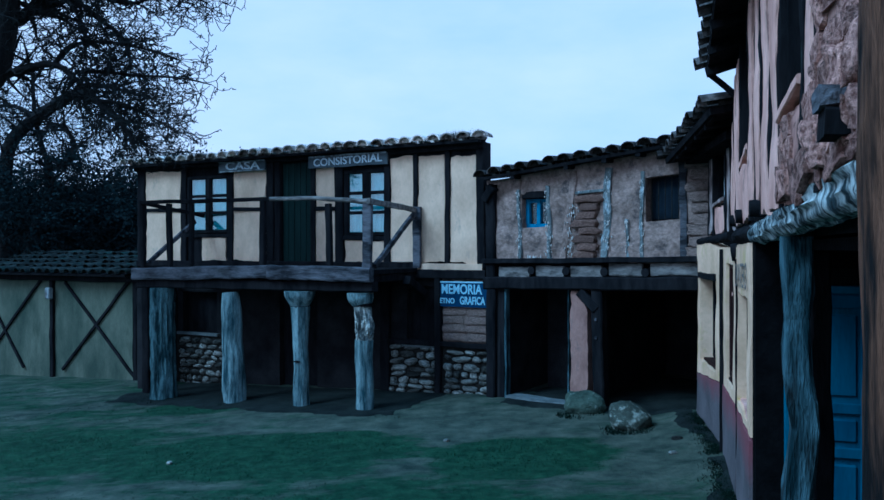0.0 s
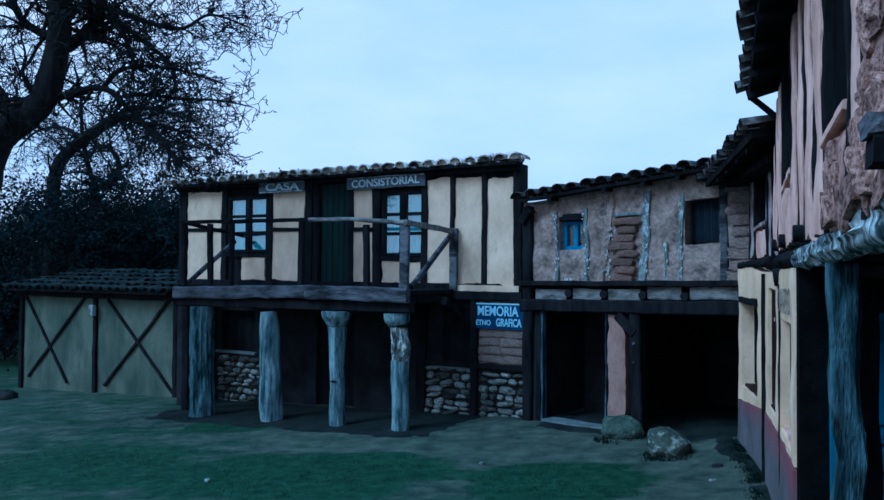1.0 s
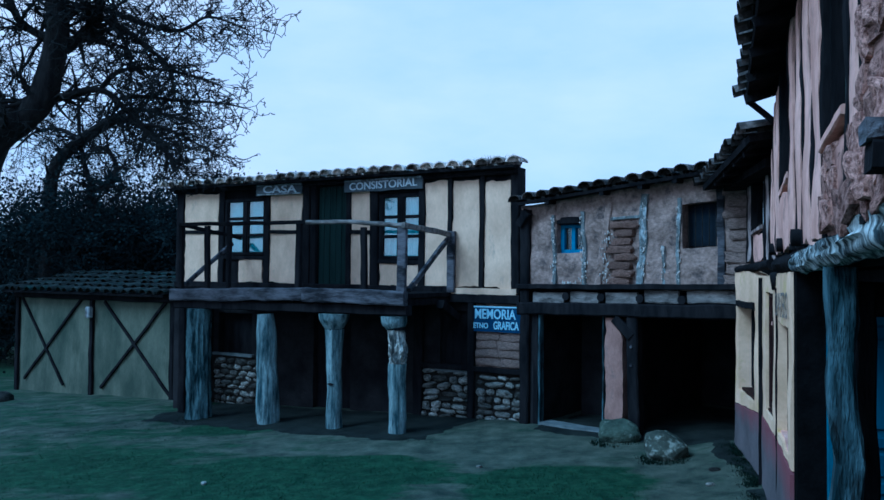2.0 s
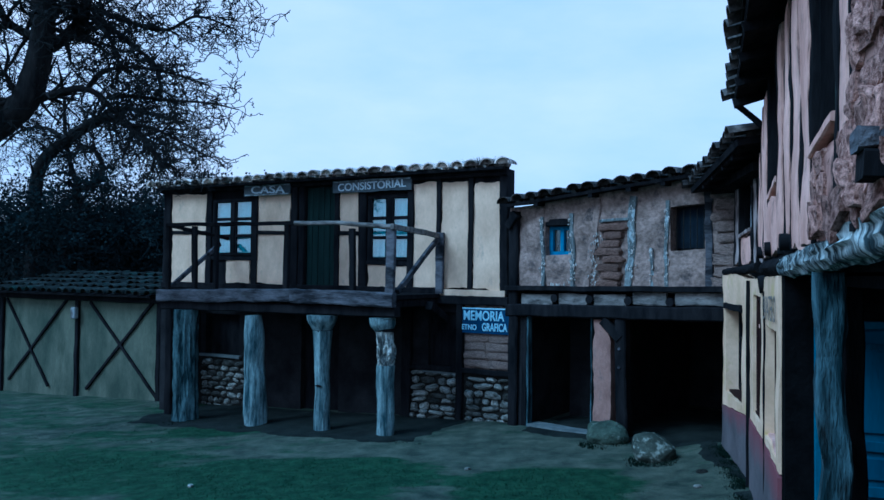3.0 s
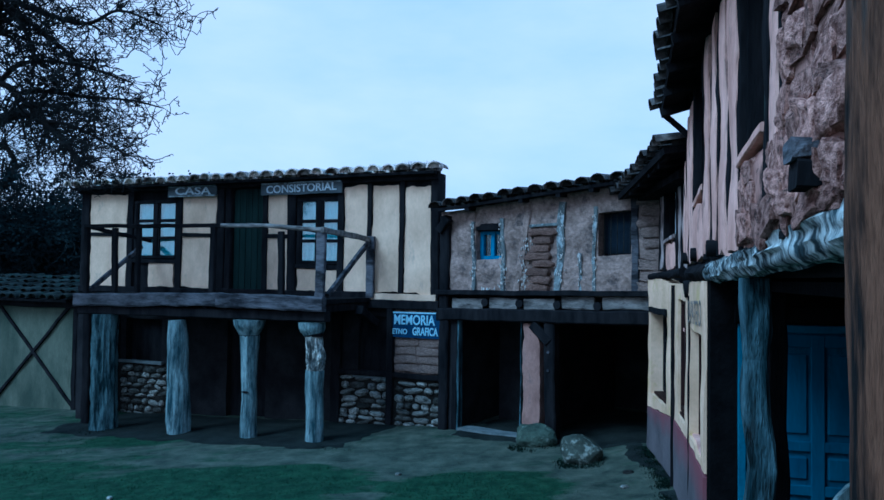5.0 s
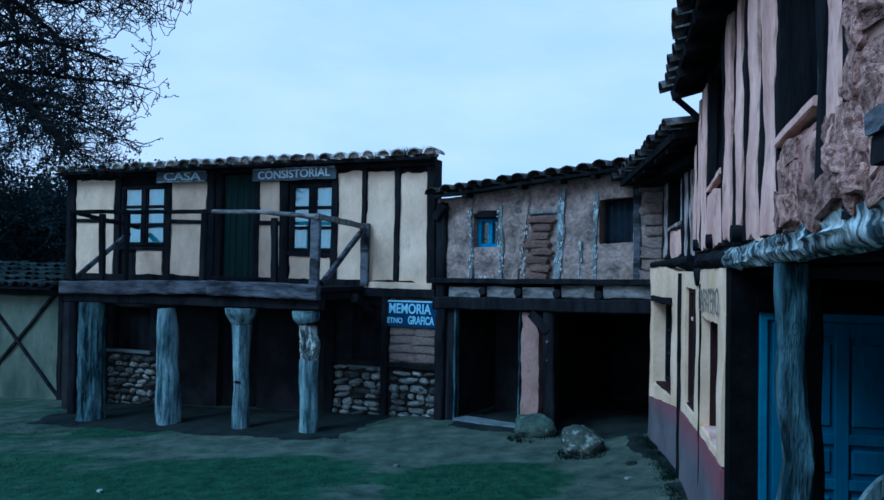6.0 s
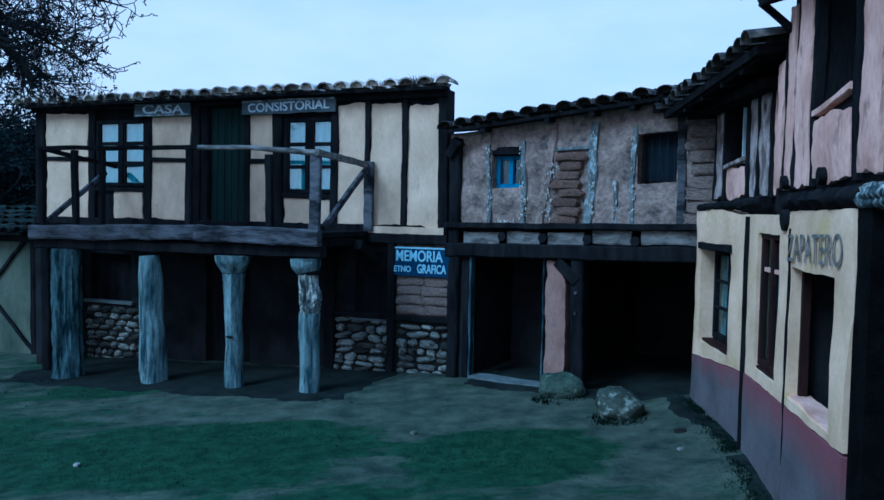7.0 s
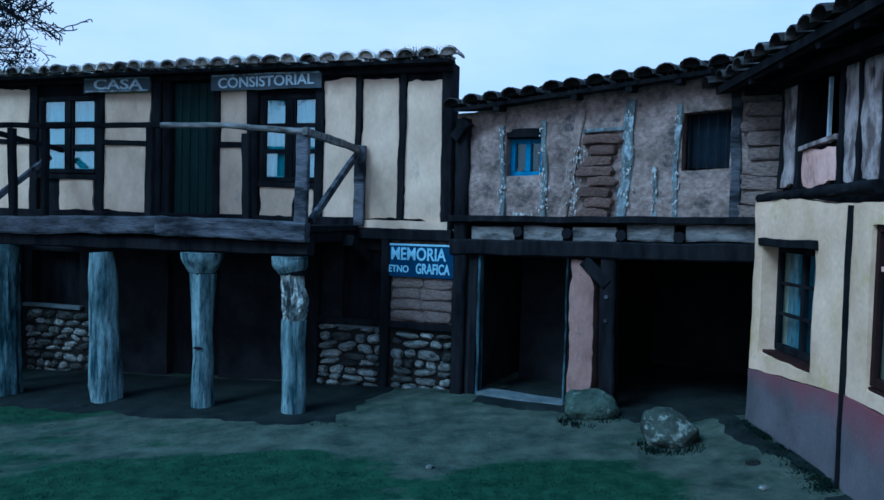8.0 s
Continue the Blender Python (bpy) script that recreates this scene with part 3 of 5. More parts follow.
def stones_in(parent, u0, u1, z0, z1, w, meshes, rng, size=0.18):
    """A dry face of river stones laid in rough courses, each stone on its own."""
    z, row = z0 + 0.05, 0
    while z < z1 - 0.03:
        h = rng.uniform(0.08, 0.17)
        u = u0 + rng.uniform(0.02, 0.08)
        while u < u1 - 0.05:
            l = min(rng.uniform(0.6, 1.9) * size, u1 - u)
            o = new("stone", rng.choice(meshes))
            o.parent = parent
            o.matrix_basis = pose(u + l / 2, -w + rng.uniform(-0.01, 0.03), z + rng.uniform(-0.012, 0.012), 0, rng.uniform(-14, 14), 0) @ Matrix.Diagonal((l * 0.47, rng.uniform(0.06, 0.1), h * rng.uniform(0.38, 0.52), 1))
            u += l + 0.01
        z += h
        row += 1


STONES = [rock_mesh("stone", STONE, 1, 1, 1, i * 4.1, 2, 0.3, 0.85) for i in range(8)]
BRICKS = [rock_mesh("adobe_block", ADOBE, 1, 1, 1, 50 + i * 3.3, 3, 0.26, 0.5) for i in range(6)]
MUD_BRICKS = [rock_mesh("adobe_block", MUD, 1, 1, 1, 70 + i * 3.3, 3, 0.22, 0.42) for i in range(5)]


def blocks_in(parent, u0, u1, z0, z1, w, rng, courses, lean=0.0, deep=0.07, split=1, kinds=BRICKS, ragged=0.02):
    h = (z1 - z0) / courses
    for i in range(courses):
        cuts = [u0 + (u1 - u0) * k / split + (rng.uniform(-0.06, 0.06) if 0 < k < split else 0) for k in range(split + 1)]
        for a, b in zip(cuts, cuts[1:]):
            o = new("adobe_block", rng.choice(kinds))
            o.parent = parent
            a2, b2 = a + rng.uniform(-ragged, ragged) + lean * i, b + rng.uniform(-1.6 * ragged, 0.5 * ragged) + lean * i
            o.matrix_basis = pose((a2 + b2) / 2, -w + rng.uniform(-0.015, 0.015), z0 + h * (i + 0.5), 0, rng.uniform(-3, 3), 0) @ Matrix.Diagonal(((b2 - a2) * 0.5, deep, h * 0.46, 1))


RUBBLE = [rock_mesh("rubble_stone", RUBBLE_MUD, 1, 1, 1, 90 + i * 2.7, 3, 0.34, 0.4, True) for i in range(7)]


def rubble_in(parent, u0, u1, z0, z1, w, rng):
    """Uneven red stones bedded in mud, no two alike in size."""
    z = z0
    while z < z1:
        hgt = rng.uniform(0.06, 0.2)
        u = u0
        while u < u1:
            l = rng.uniform(0.1, 0.36)
            o = new("rubble_stone", rng.choice(RUBBLE))
            o.parent = parent
            o.matrix_basis = pose(min(u + l / 2, u1 - 0.06), -w + rng.uniform(-0.015, 0.03), z + hgt / 2 + rng.uniform(-0.03, 0.03), 0, rng.uniform(-20, 20), 0) @ Matrix.Diagonal((l * 0.54, 0.048, hgt * 0.54, 1))
            u += l * 0.97
        z += hgt * 0.95


def town_house():
    rng = random.Random(11)
    h = place("town_house", FRONT_A, "half-timbered cream plastered house with a wooden balcony on posts", "house")
    win_l, win_r = (-7.5, -6.22, 3.1, 4.4), (-3.14, -2.08, 3.0, 4.34)
    door = (-4.8, -3.96, 2.36, 4.62)
    wall = part("wall", slab(-9.1, 0.0, 2.34, 4.74, -0.3, 0.0, (win_l, win_r, door), 0.4, 0.0, 0.0), TIMBER, h, "dark timber framing of the upper storey")
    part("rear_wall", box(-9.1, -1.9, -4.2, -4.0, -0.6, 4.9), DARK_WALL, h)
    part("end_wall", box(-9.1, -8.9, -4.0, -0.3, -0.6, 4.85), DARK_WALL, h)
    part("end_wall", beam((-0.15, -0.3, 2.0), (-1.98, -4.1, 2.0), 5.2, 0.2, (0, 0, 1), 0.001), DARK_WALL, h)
    # cream fillings between the timbers: u0, u1, z0, z1
    for u0, u1, z0, z1 in ((-8.84, -7.72, 2.47, 4.56), (-7.06, -6.36, 2.45, 3.03), (-6.14, -5.2, 2.46, 4.5), (-3.87, -3.36, 2.47, 4.47),
                           (-3.12, -2.56, 2.46, 2.92), (-2.04, -1.5, 2.44, 4.55), (-1.41, -0.81, 2.46, 4.54), (-0.71, -0.13, 2.46, 4.5)):
        part("filling", slab(u0, u1, z0, z1, -0.02, 0.035, (), 0.065, 0.016, 0.042, None, 0.006), CREAM, h, "cream plaster filling", True)
    part("filling", slab(-2.5, -2.2, 2.46, 2.9, -0.02, 0.03, (), 0.065, 0.016, 0.02, None, 0.006), CREAM, h, "cream plaster filling", True)
    # posts and rails of the frame
    for u, wid in ((-8.97, 0.24), (-7.6, 0.17), (-6.2, 0.16), (-5.06, 0.18), (-4.86, 0.14), (-3.92, 0.12), (-3.25, 0.2), (-2.1, 0.14), (-1.455, 0.1), (-0.76, 0.1), (-0.05, 0.16)):
        part("post", beam((u, 0.02, 2.36), (u + rng.uniform(-0.03, 0.03), 0.02, 4.66), wid, 0.1), TIMBER, h, "dark tarred post")
    for u0, u1, z in ((-8.8, -7.7, 3.66), (-6.15, -5.2, 3.62), (-3.86, -3.36, 3.58), (-7.6, -6.2, 3.05), (-3.15, -2.1, 2.96)):
        part("rail", beam((u0, 0.035, z), (u1, 0.035, z - 0.02), 0.085, 0.05, (0, 0, 1)), TIMBER, h, "dark tarred rail")
    for u0, u1 in ((-9.1, -5.0), (-5.0, -1.4)):
        part("plate", beam((u0, 0.04, 2.4), (u1, 0.04, 2.4), 0.14, 0.12, (0, 0, 1)), TIMBER, h, "dark tarred ground plate")
    part("plate", beam((-9.15, 0.05, 4.68), (0.02, 0.05, 4.68), 0.16, 0.14, (0, 0, 1)), TIMBER, h, "dark wall plate under the eave")
    part("ledge", slab(-1.42, -0.02, 2.33, 2.45, -0.02, 0.10, (), 0.12, 0.008, 0.012), CREAM, h, "cream plastered ledge")
    part("plate", beam((-1.45, 0.03, 2.24), (0.05, 0.03, 2.24), 0.17, 0.14, (0, 0, 1)), TIMBER, h, "dark bressummer")
    window_leaves(h, *win_l, 0.02, 3, TIMBER)
    window_leaves(h, *win_r, 0.02, 3, TIMBER)
    d = part("balcony_door", box(door[0], door[1], -0.12, -0.07, door[2], door[3]), TIMBER, h, "dark green boarded balcony door, shut")
    n = 5
    for i in range(n):
        a = door[0] + 0.03 + (door[1] - door[0] - 0.06) * i / n
        part("board", beam((a + 0.075, -0.05, door[2] + 0.02), (a + 0.075, -0.05, door[3] - 0.05), 0.142, 0.04, (1, 0, 0), 0.004), GREEN_WOOD, d)
    # balcony
    part("balcony_floor", box(-7.15, -1.4, 0.0, 1.74, 2.28, 2.36), TIMBER, h, "dark balcony boards")
    for i in range(14):
        u = -7.0 + i * 0.425
        part("joist", beam((u, 0.0, 2.2), (u, 1.72, 2.2), 0.1, 0.14, (1, 0, 0)), TIMBER, h)
    part("balcony_beam", beam((-7.24, 1.8, 2.21), (-3.6, 1.8, 2.31), 0.25, 0.14, (0, 0, 1), 0.016), TIMBER_GREY, h, "weathered grey balcony beam")
    part("balcony_beam", beam((-3.62, 1.82, 2.31), (-1.34, 1.82, 2.28), 0.26, 0.15, (0, 0, 1), 0.018), TIMBER_GREY, h, "cracked pale grey balcony beam")
    part("lintel", beam((-7.2, 1.68, 2.02), (-1.36, 1.68, 2.06), 0.18, 0.2, (0, 0, 1)), TIMBER, h, "dark lintel on the porch posts")
    rails = ((-7.0, 1.8, 3.71), (-3.6, 1.8, 3.67), (-1.38, 1.8, 3.56))
    part("handrail", beam(rails[0], rails[1], 0.075, 0.06, (0, 0, 1), 0.012), TIMBER, h, "dark balcony handrail")
    part("handrail", log([rails[1], (-2.6, 1.8, 3.66), rails[2]], [0.042, 0.038, 0.045], 12, 0.16, None, 0.06, 5.0), BOARD_PALE, h, "bleached knotty balcony handrail", True)
    part("handrail", beam((-1.38, 1.86, 3.57), (-1.42, 0.02, 3.48), 0.1, 0.07, (0, 0, 1), 0.02), BOARD_PALE, h, "weathered pale handrail")
    part("handrail", beam((-7.0, 1.84, 3.7), (-7.02, 0.02, 3.5), 0.08, 0.06, (0, 0, 1), 0.012), TIMBER, h, "dark handrail")
    for u, w, wid, m in ((-6.98, 1.78, 0.1, TIMBER), (-6.22, 1.78, 0.11, TIMBER), (-5.62, 1.78, 0.08, TIMBER), (-3.8, 1.78, 0.11, TIMBER), (-2.26, 1.78, 0.11, TIMBER),
                         (-1.46, 1.78, 0.17, TIMBER_GREY), (-1.4, 0.1, 0.16, TIMBER_GREY)):
        top = 3.66 if u < -3 else 3.55
        part("baluster", beam((u, w, 2.36), (u + rng.uniform(-0.02, 0.02), w, top), wid, 0.09), m, h)
    part("brace", beam((-1.4, 1.62, 2.42), (-1.42, 0.12, 3.44), 0.1, 0.07, (0, 0, 1), 0.014), TIMBER_GREY, h, "weathered slanting brace")
    part("brace", beam((-7.0, 1.66, 2.42), (-7.0, 0.3, 3.36), 0.09, 0.07, (0, 0, 1), 0.014), TIMBER_GREY, h, "weathered slanting brace")
    # porch posts
    def foot(u, w=1.7):
        p = on_front(FRONT_A, u, w)
        return level(p.x, p.y) - 0.06
    def porch_post(u, radii, label, mat, rough=0.05, furrow=0.08, top=1.94, lean=0.05):
        """A round post; radii from its foot to its head."""
        z0, n = foot(u), len(radii) - 1
        pts = [(u + lean * (0.5 - i / n) + 0.012 * math.sin(i * 2.3 + u), 1.7, z0 + (top - z0) * i / n) for i in range(n + 1)]
        return part("porch_post", log(pts, radii, 44, rough, None, 0.05, 2.4, furrow), mat, h, label, True)
    def capital(post, u, z0, z1, r0, r1, shift=0.0):
        """A flaring block on a dark neck."""
        part("neck", log([(u, 1.7, z0 - 0.03), (u, 1.7, z0 + 0.02)], [r0 * 0.93, r0 * 0.95], 24, 0.04, None, 0.02), TIMBER, post, "dark neck under the capital", True)
        m = (z0 + z1) / 2
        part("capital", log([(u, 1.7, z0), (u + shift * 0.5, 1.7, m), (u + shift, 1.7, m + 0.05), (u + shift, 1.7, z1)], [r0, (r0 + r1) / 2 + 0.03, r1, r1 * 1.03], 30, 0.05, None, 0.03, 3.0, 0.1), POST_GREY, post, "weathered flaring capital", True)
    porch_post(-6.5, [0.29, 0.27, 0.26, 0.255, 0.26], "stout furrowed dark porch post", POST_BARK, 0.07, 0.3)
    porch_post(-4.62, [0.215, 0.235, 0.225, 0.21, 0.2, 0.2, 0.195, 0.165], "thick bleached porch post with a rounded head", POST_GREY, 0.045, 0.07, 1.89, 0.1)
    p = porch_post(-2.97, [0.155, 0.15, 0.14, 0.145, 0.155, 0.185], "slim bleached porch post with a capital", POST_GREY, 0.05, 0.08, 1.67, 0.04)
    part("crack", rock_mesh_bm(0.07, 0.02, 0.02, 4.0, (-2.95, 1.842, 0.66)), TIMBER, p, "dark gash in the wood")
    capital(p, -2.99, 1.68, 1.95, 0.185, 0.285)
    p = porch_post(-1.57, [0.165, 0.16, 0.155, 0.16, 0.165], "bleached porch post, gnarled and hollowed above", POST_GREY, 0.04, 0.08, 1.12, 0.03)
    part("gnarled_shaft", log([(-1.585, 1.7, 1.1), (-1.6, 1.7, 1.25), (-1.58, 1.7, 1.45), (-1.61, 1.7, 1.72)], [0.155, 0.175, 0.165, 0.165], 48, 0.22, None, 0.03, 3.4, 0.42), POST_GNARL, p, "pale gnarled wood with dark hollows", True)
    capital(p, -1.61, 1.74, 1.95, 0.17, 0.235, -0.05)
    # Added blocker: keeps side light off the porch's west end.
    part("side_wall", box(-8.1, -7.9, -0.05, 0.95, -0.7, 2.3), DARK_WALL, h, "added wall that keeps light out of the porch")
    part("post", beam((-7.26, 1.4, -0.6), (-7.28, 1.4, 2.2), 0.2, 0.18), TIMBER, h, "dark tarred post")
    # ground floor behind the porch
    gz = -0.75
    # The shade behind the porch is put into this wall's colour.
    part("ground_wall", slab(-9.1, 0.12, gz, 2.3, -0.35, -0.05, ((-7.75, -6.7, 0.8, 1.75), (-1.72, -0.98, 0.86, 2.0), (-4.9, -3.9, -0.4, 1.8)), 0.3, 0.01, 0.01), DARK_WALL, h, "porch wall, near-black for the shade under the balcony")
    part("door_leaf", box(-4.9, -3.9, -0.25, -0.2, -0.4, 1.8), TIMBER, h, "dark plank door in the porch")
    part("shutter", box(-7.75, -6.7, -0.3, -0.26, 0.8, 1.75), TIMBER, h, "dark wooden shutter, shut")
    part("shutter", box(-1.72, -0.98, -0.2, -0.16, 0.86, 2.0), TIMBER, h, "dark wooden shutter, shut")
    part("sill", slab(-1.78, -0.95, 0.81, 0.87, -0.06, 0.06, (), 0.1, 0.004, 0.006), SILL_STONE, h, "pale window ledge")
    part("sill", slab(-7.85, -6.6, 0.76, 0.82, -0.06, 0.06, (), 0.1, 0.004, 0.006), SILL_STONE, h, "pale window ledge")
    base = part("stone_base", slab(-2.15, 0.12, -0.5, 0.84, -0.05, 0.0, (), 0.3, 0.01, 0.01), MORTAR, h, "base wall of river stones in earth mortar")
    stones_in(base, -2.12, -1.02, -0.25, 0.84, 0.0, STONES, rng, 0.22)
    stones_in(base, -0.9, 0.1, -0.2, 0.84, 0.0, STONES, rng, 0.23)
    base2 = part("stone_base", slab(-7.9, -6.0, -0.75, 0.74, -0.05, 0.0, (), 0.3, 0.01, 0.01), MORTAR, h, "base wall of river stones in earth mortar")
    stones_in(base2, -7.85, -6.0, -0.5, 0.74, -0.02, STONES, rng, 0.2)
    for u, wid in ((-0.96, 0.13), (-2.15, 0.2), (-9.0, 0.22)):
        part("post", beam((u, 0.03, -0.45), (u, 0.03, 2.3), wid, 0.12), TIMBER, h, "dark tarred post")
    part("rail", beam((-2.1, 0.03, 0.9), (0.1, 0.03, 0.9), 0.1, 0.1, (0, 0, 1)), TIMBER, h, "dark tarred rail")
    adobe = part("adobe_filling", slab(-0.9, 0.1, 0.94, 2.2, -0.06, -0.01, (), 0.2, 0.01, 0.01), MUD, h, "red-grey adobe filling")
    blocks_in(adobe, -0.88, 0.09, 0.97, 1.62, -0.01, rng, 4, 0.0, 0.045, 2, MUD_BRICKS)
    part("corner_post", beam((0.29, -0.12, -0.3), (0.26, -0.1, 2.4), 0.28, 0.24, (1, 0, 0), 0.016), TIMBER, h, "thick dark corner post")
    part("corbel", beam((-1.3, 0.0, 1.86), (-1.28, 0.7, 2.15), 0.14, 0.16), TIMBER, h)
    tiled_roof(h, (-9.25, 0.28, 4.72), (0.0, 0.28, 4.755), 3.0, 6.5, 0.31, 6, rng, "low roof of clay barrel tiles", 0.05, 0.5)
    part("eave_board", beam((-9.2, 0.2, 4.69), (0.02, 0.2, 4.73), 0.07, 0.05, (0, 0, 1)), TIMBER, h)
    return h


def hanging_boards():
    """Name boards under the eave and the blue sign over the adobe."""
    s = place("name_board", FRONT_A, "carved grey name board under the eave", "sign", "name boards")
    b = part("board", slab(-6.45, -5.12, 4.44, 4.67, 0.10, 0.14, (), 0.12, 0.002, 0.018, None, 0.004), SIGN_GREY, s)
    lettering("lettering", "CASA", 0.23, LETTER_WHITE, b, -5.76, 0.142, 4.555, -1, 1.7, bold=0.003)
    part("border", beam((-6.43, 0.135, 4.66), (-5.14, 0.135, 4.655), 0.03, 0.03, (0, 0, 1), 0.008), JAMB_PALE, b, "pale worn top edge")
    part("border", beam((-6.4, 0.135, 4.455), (-5.16, 0.135, 4.45), 0.025, 0.03, (0, 0, 1), 0.008), JAMB_PALE, b, "pale worn lower edge")
    s = place("name_board", FRONT_A, "long carved grey name board under the eave", "sign", "name boards")
    b = part("board", slab(-3.97, -2.05, 4.41, 4.66, 0.10, 0.14, (), 0.12, 0.002, 0.018, None, 0.004), SIGN_GREY, s)
    lettering("lettering", "CONSISTORIAL", 0.22, LETTER_WHITE, b, -3.0, 0.142, 4.53, 1, 1.1, bold=0.003)
    part("border", beam((-3.95, 0.135, 4.645), (-2.07, 0.135, 4.65), 0.03, 0.03, (0, 0, 1), 0.008), JAMB_PALE, b, "pale worn top edge")
    s = place("wall_sign", FRONT_A, "small deep blue sign with pale lettering", "sign")
    b = part("board", slab(-0.98, 0.09, 1.63, 2.1, 0.03, 0.07, (), 0.14, 0.001, 0.006, None, 0.003), SIGN_BLUE, s)
    lettering("lettering", "MEMORIA", 0.255, LETTER_BLUE, b, -0.45, 0.072, 1.955, 0, 0.76, bold=0.005)
    part("border", beam((-0.97, 0.06, 2.095), (0.08, 0.06, 2.1), 0.028, 0.03, (0, 0, 1), 0.004), LETTER_BLUE, b, "pale blue painted top edge")
    lettering("lettering", "ETNO", 0.14, LETTER_BLUE, b, -0.75, 0.072, 1.735, 0, 0.85, bold=0.003)
    lettering("lettering", "GRAFICA", 0.205, LETTER_BLUE, b, -0.22, 0.072, 1.745, 0, 0.62, bold=0.005)


town_house()
hanging_boards()


# ---- the mud-rendered house in the corner ----
def corner_house():
    rng = random.Random(5)
    h = place("corner_house", FRONT_B, "crooked two-storey mud-rendered house over dark doorways", "house")
    eave = lambda u: 3.97 + (u + 0.72) / 4.47 * 0.38
    warp = lambda u, z: (u, 2.5 + (z - 2.5) * (eave(u) - 2.5) / 1.6)
    back = lambda u, z: (2.5 + (z - 2.5) * 1.6 / (eave(u) - 2.5))
    blue, dark = (0.06, 0.58, 3.1, 3.72), (2.42, 2.97, 3.16, 3.88)
    holes = [(a, b, back(a, c), back(b, d)) for a, b, c, d in (blue, dark)]
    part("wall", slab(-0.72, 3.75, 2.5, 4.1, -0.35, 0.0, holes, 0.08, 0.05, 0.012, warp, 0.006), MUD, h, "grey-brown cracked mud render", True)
    shell(h, -0.7, 3.7, 3.6, -0.2, 3.9)
    # frame timbers that show through the daub: bottom u, top u, width, material
    for u0, z0, u1, z1, wid, m in ((0.02, 2.52, 0.02, 3.78, 0.075, STUD), (0.64, 2.55, 0.62, 3.82, 0.08, STUD), (0.92, 2.52, 1.13, 4.05, 0.13, MUD),
                                   (1.68, 2.52, 1.8, 4.05, 0.14, STUD), (2.12, 2.55, 2.1, 3.2, 0.06, STUD), (2.37, 2.55, 2.36, 3.95, 0.07, STUD), (3.06, 2.55, 3.03, 4.1, 0.13, TIMBER_GREY), (-0.02, 3.8, 0.02, 3.96, 0.1, MUD)):
        part("stud", beam((u0, 0.0, z0), (u1, 0.0, z1), wid * 0.9, 0.07, (1, 0, 0), 0.028), m, h, "weathered stud")
    # ragged lime flakes left along the studs and round the adobe
    for u0, z0, u1, z1, n, spread in ((0.02, 2.6, 0.02, 3.75, 34, 0.03), (0.64, 2.55, 0.62, 3.75, 46, 0.03), (1.04, 2.55, 1.14, 3.5, 60, 0.05), (1.72, 2.55, 1.8, 3.9, 30, 0.05), (2.12, 2.6, 2.1, 3.2, 16, 0.02), (2.37, 2.6, 2.36, 3.85, 26, 0.02), (0.2, 2.58, 0.5, 2.58, 14, 0.03)):
        bm = bmesh.new()
        for i in range(n):
            f = rng.random()
            c = Vector((u0 + (u1 - u0) * f + rng.gauss(0, spread), -0.04, z0 + (z1 - z0) * f))
            r = bmesh.ops.create_icosphere(bm, subdivisions=1, radius=1)
            a, b = rng.uniform(0.004, 0.015), rng.uniform(0.008, 0.04)
            for v in r["verts"]:
                k = 1 + rng.uniform(-0.3, 0.3)
                v.co = c + Vector((v.co.x * a * k, v.co.y * 0.014, v.co.z * b * k))
        tagged(part("lime_crust", bm, FLAKE, h), "ragged white lime flakes", kind="stuff")
    part("post", beam((-0.62, -0.05, 0.0), (-0.6, -0.02, 3.9), 0.2, 0.2, (1, 0, 0), 0.02), TIMBER, h, "dark leaning corner post")
    part("corbel", beam((-0.7, 0.08, 3.62), (-0.5, 0.08, 3.86), 0.16, 0.14, (1, 0, 0), 0.02), TIMBER, h, "dark corbel")
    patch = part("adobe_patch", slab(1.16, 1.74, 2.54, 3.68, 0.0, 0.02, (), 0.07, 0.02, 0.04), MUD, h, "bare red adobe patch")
    blocks_in(patch, 1.17, 1.68, 2.56, 3.62, 0.01, rng, 8, 0.004, 0.1, ragged=0.09)
    part("stud", beam((1.18, 0.04, 3.66), (1.72, 0.04, 3.68), 0.05, 0.05, (0, 0, 1)), STUD, h, "weathered head piece")
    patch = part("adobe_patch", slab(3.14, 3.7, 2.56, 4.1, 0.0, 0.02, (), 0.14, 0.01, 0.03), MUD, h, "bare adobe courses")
    blocks_in(patch, 3.14, 3.72, 2.58, 4.1, 0.0, rng, 9, 0.0, 0.085, 1, MUD_BRICKS, 0.05)
    # blue window
    w = part("window", box(0.06, 0.58, -0.2, -0.14, 3.1, 3.17), BLUE_WIN, h, "small bright blue window")
    for a, b in ((0.06, 0.13), (0.29, 0.36), (0.51, 0.58)):
        part("stile", box(a, b, -0.2, -0.13, 3.17, 3.62), BLUE_WIN, w)
    part("head", box(0.13, 0.51, -0.2, -0.14, 3.55, 3.62), BLUE_WIN, w)
    for a, b in ((0.13, 0.29), (0.36, 0.51)):
        part("pane", box(a, b, -0.18, -0.175, 3.17, 3.55), GLASS, w).visible_shadow = False
    part("lintel", beam((0.0, -0.1, 3.68), (0.64, -0.1, 3.68), 0.14, 0.2, (0, 0, 1)), TIMBER, h, "dark lintel")
    # dark window with bars
    w = part("window", box(2.42, 2.97, -0.28, -0.22, 3.16, 3.22), TIMBER, h, "dark window with upright bars")
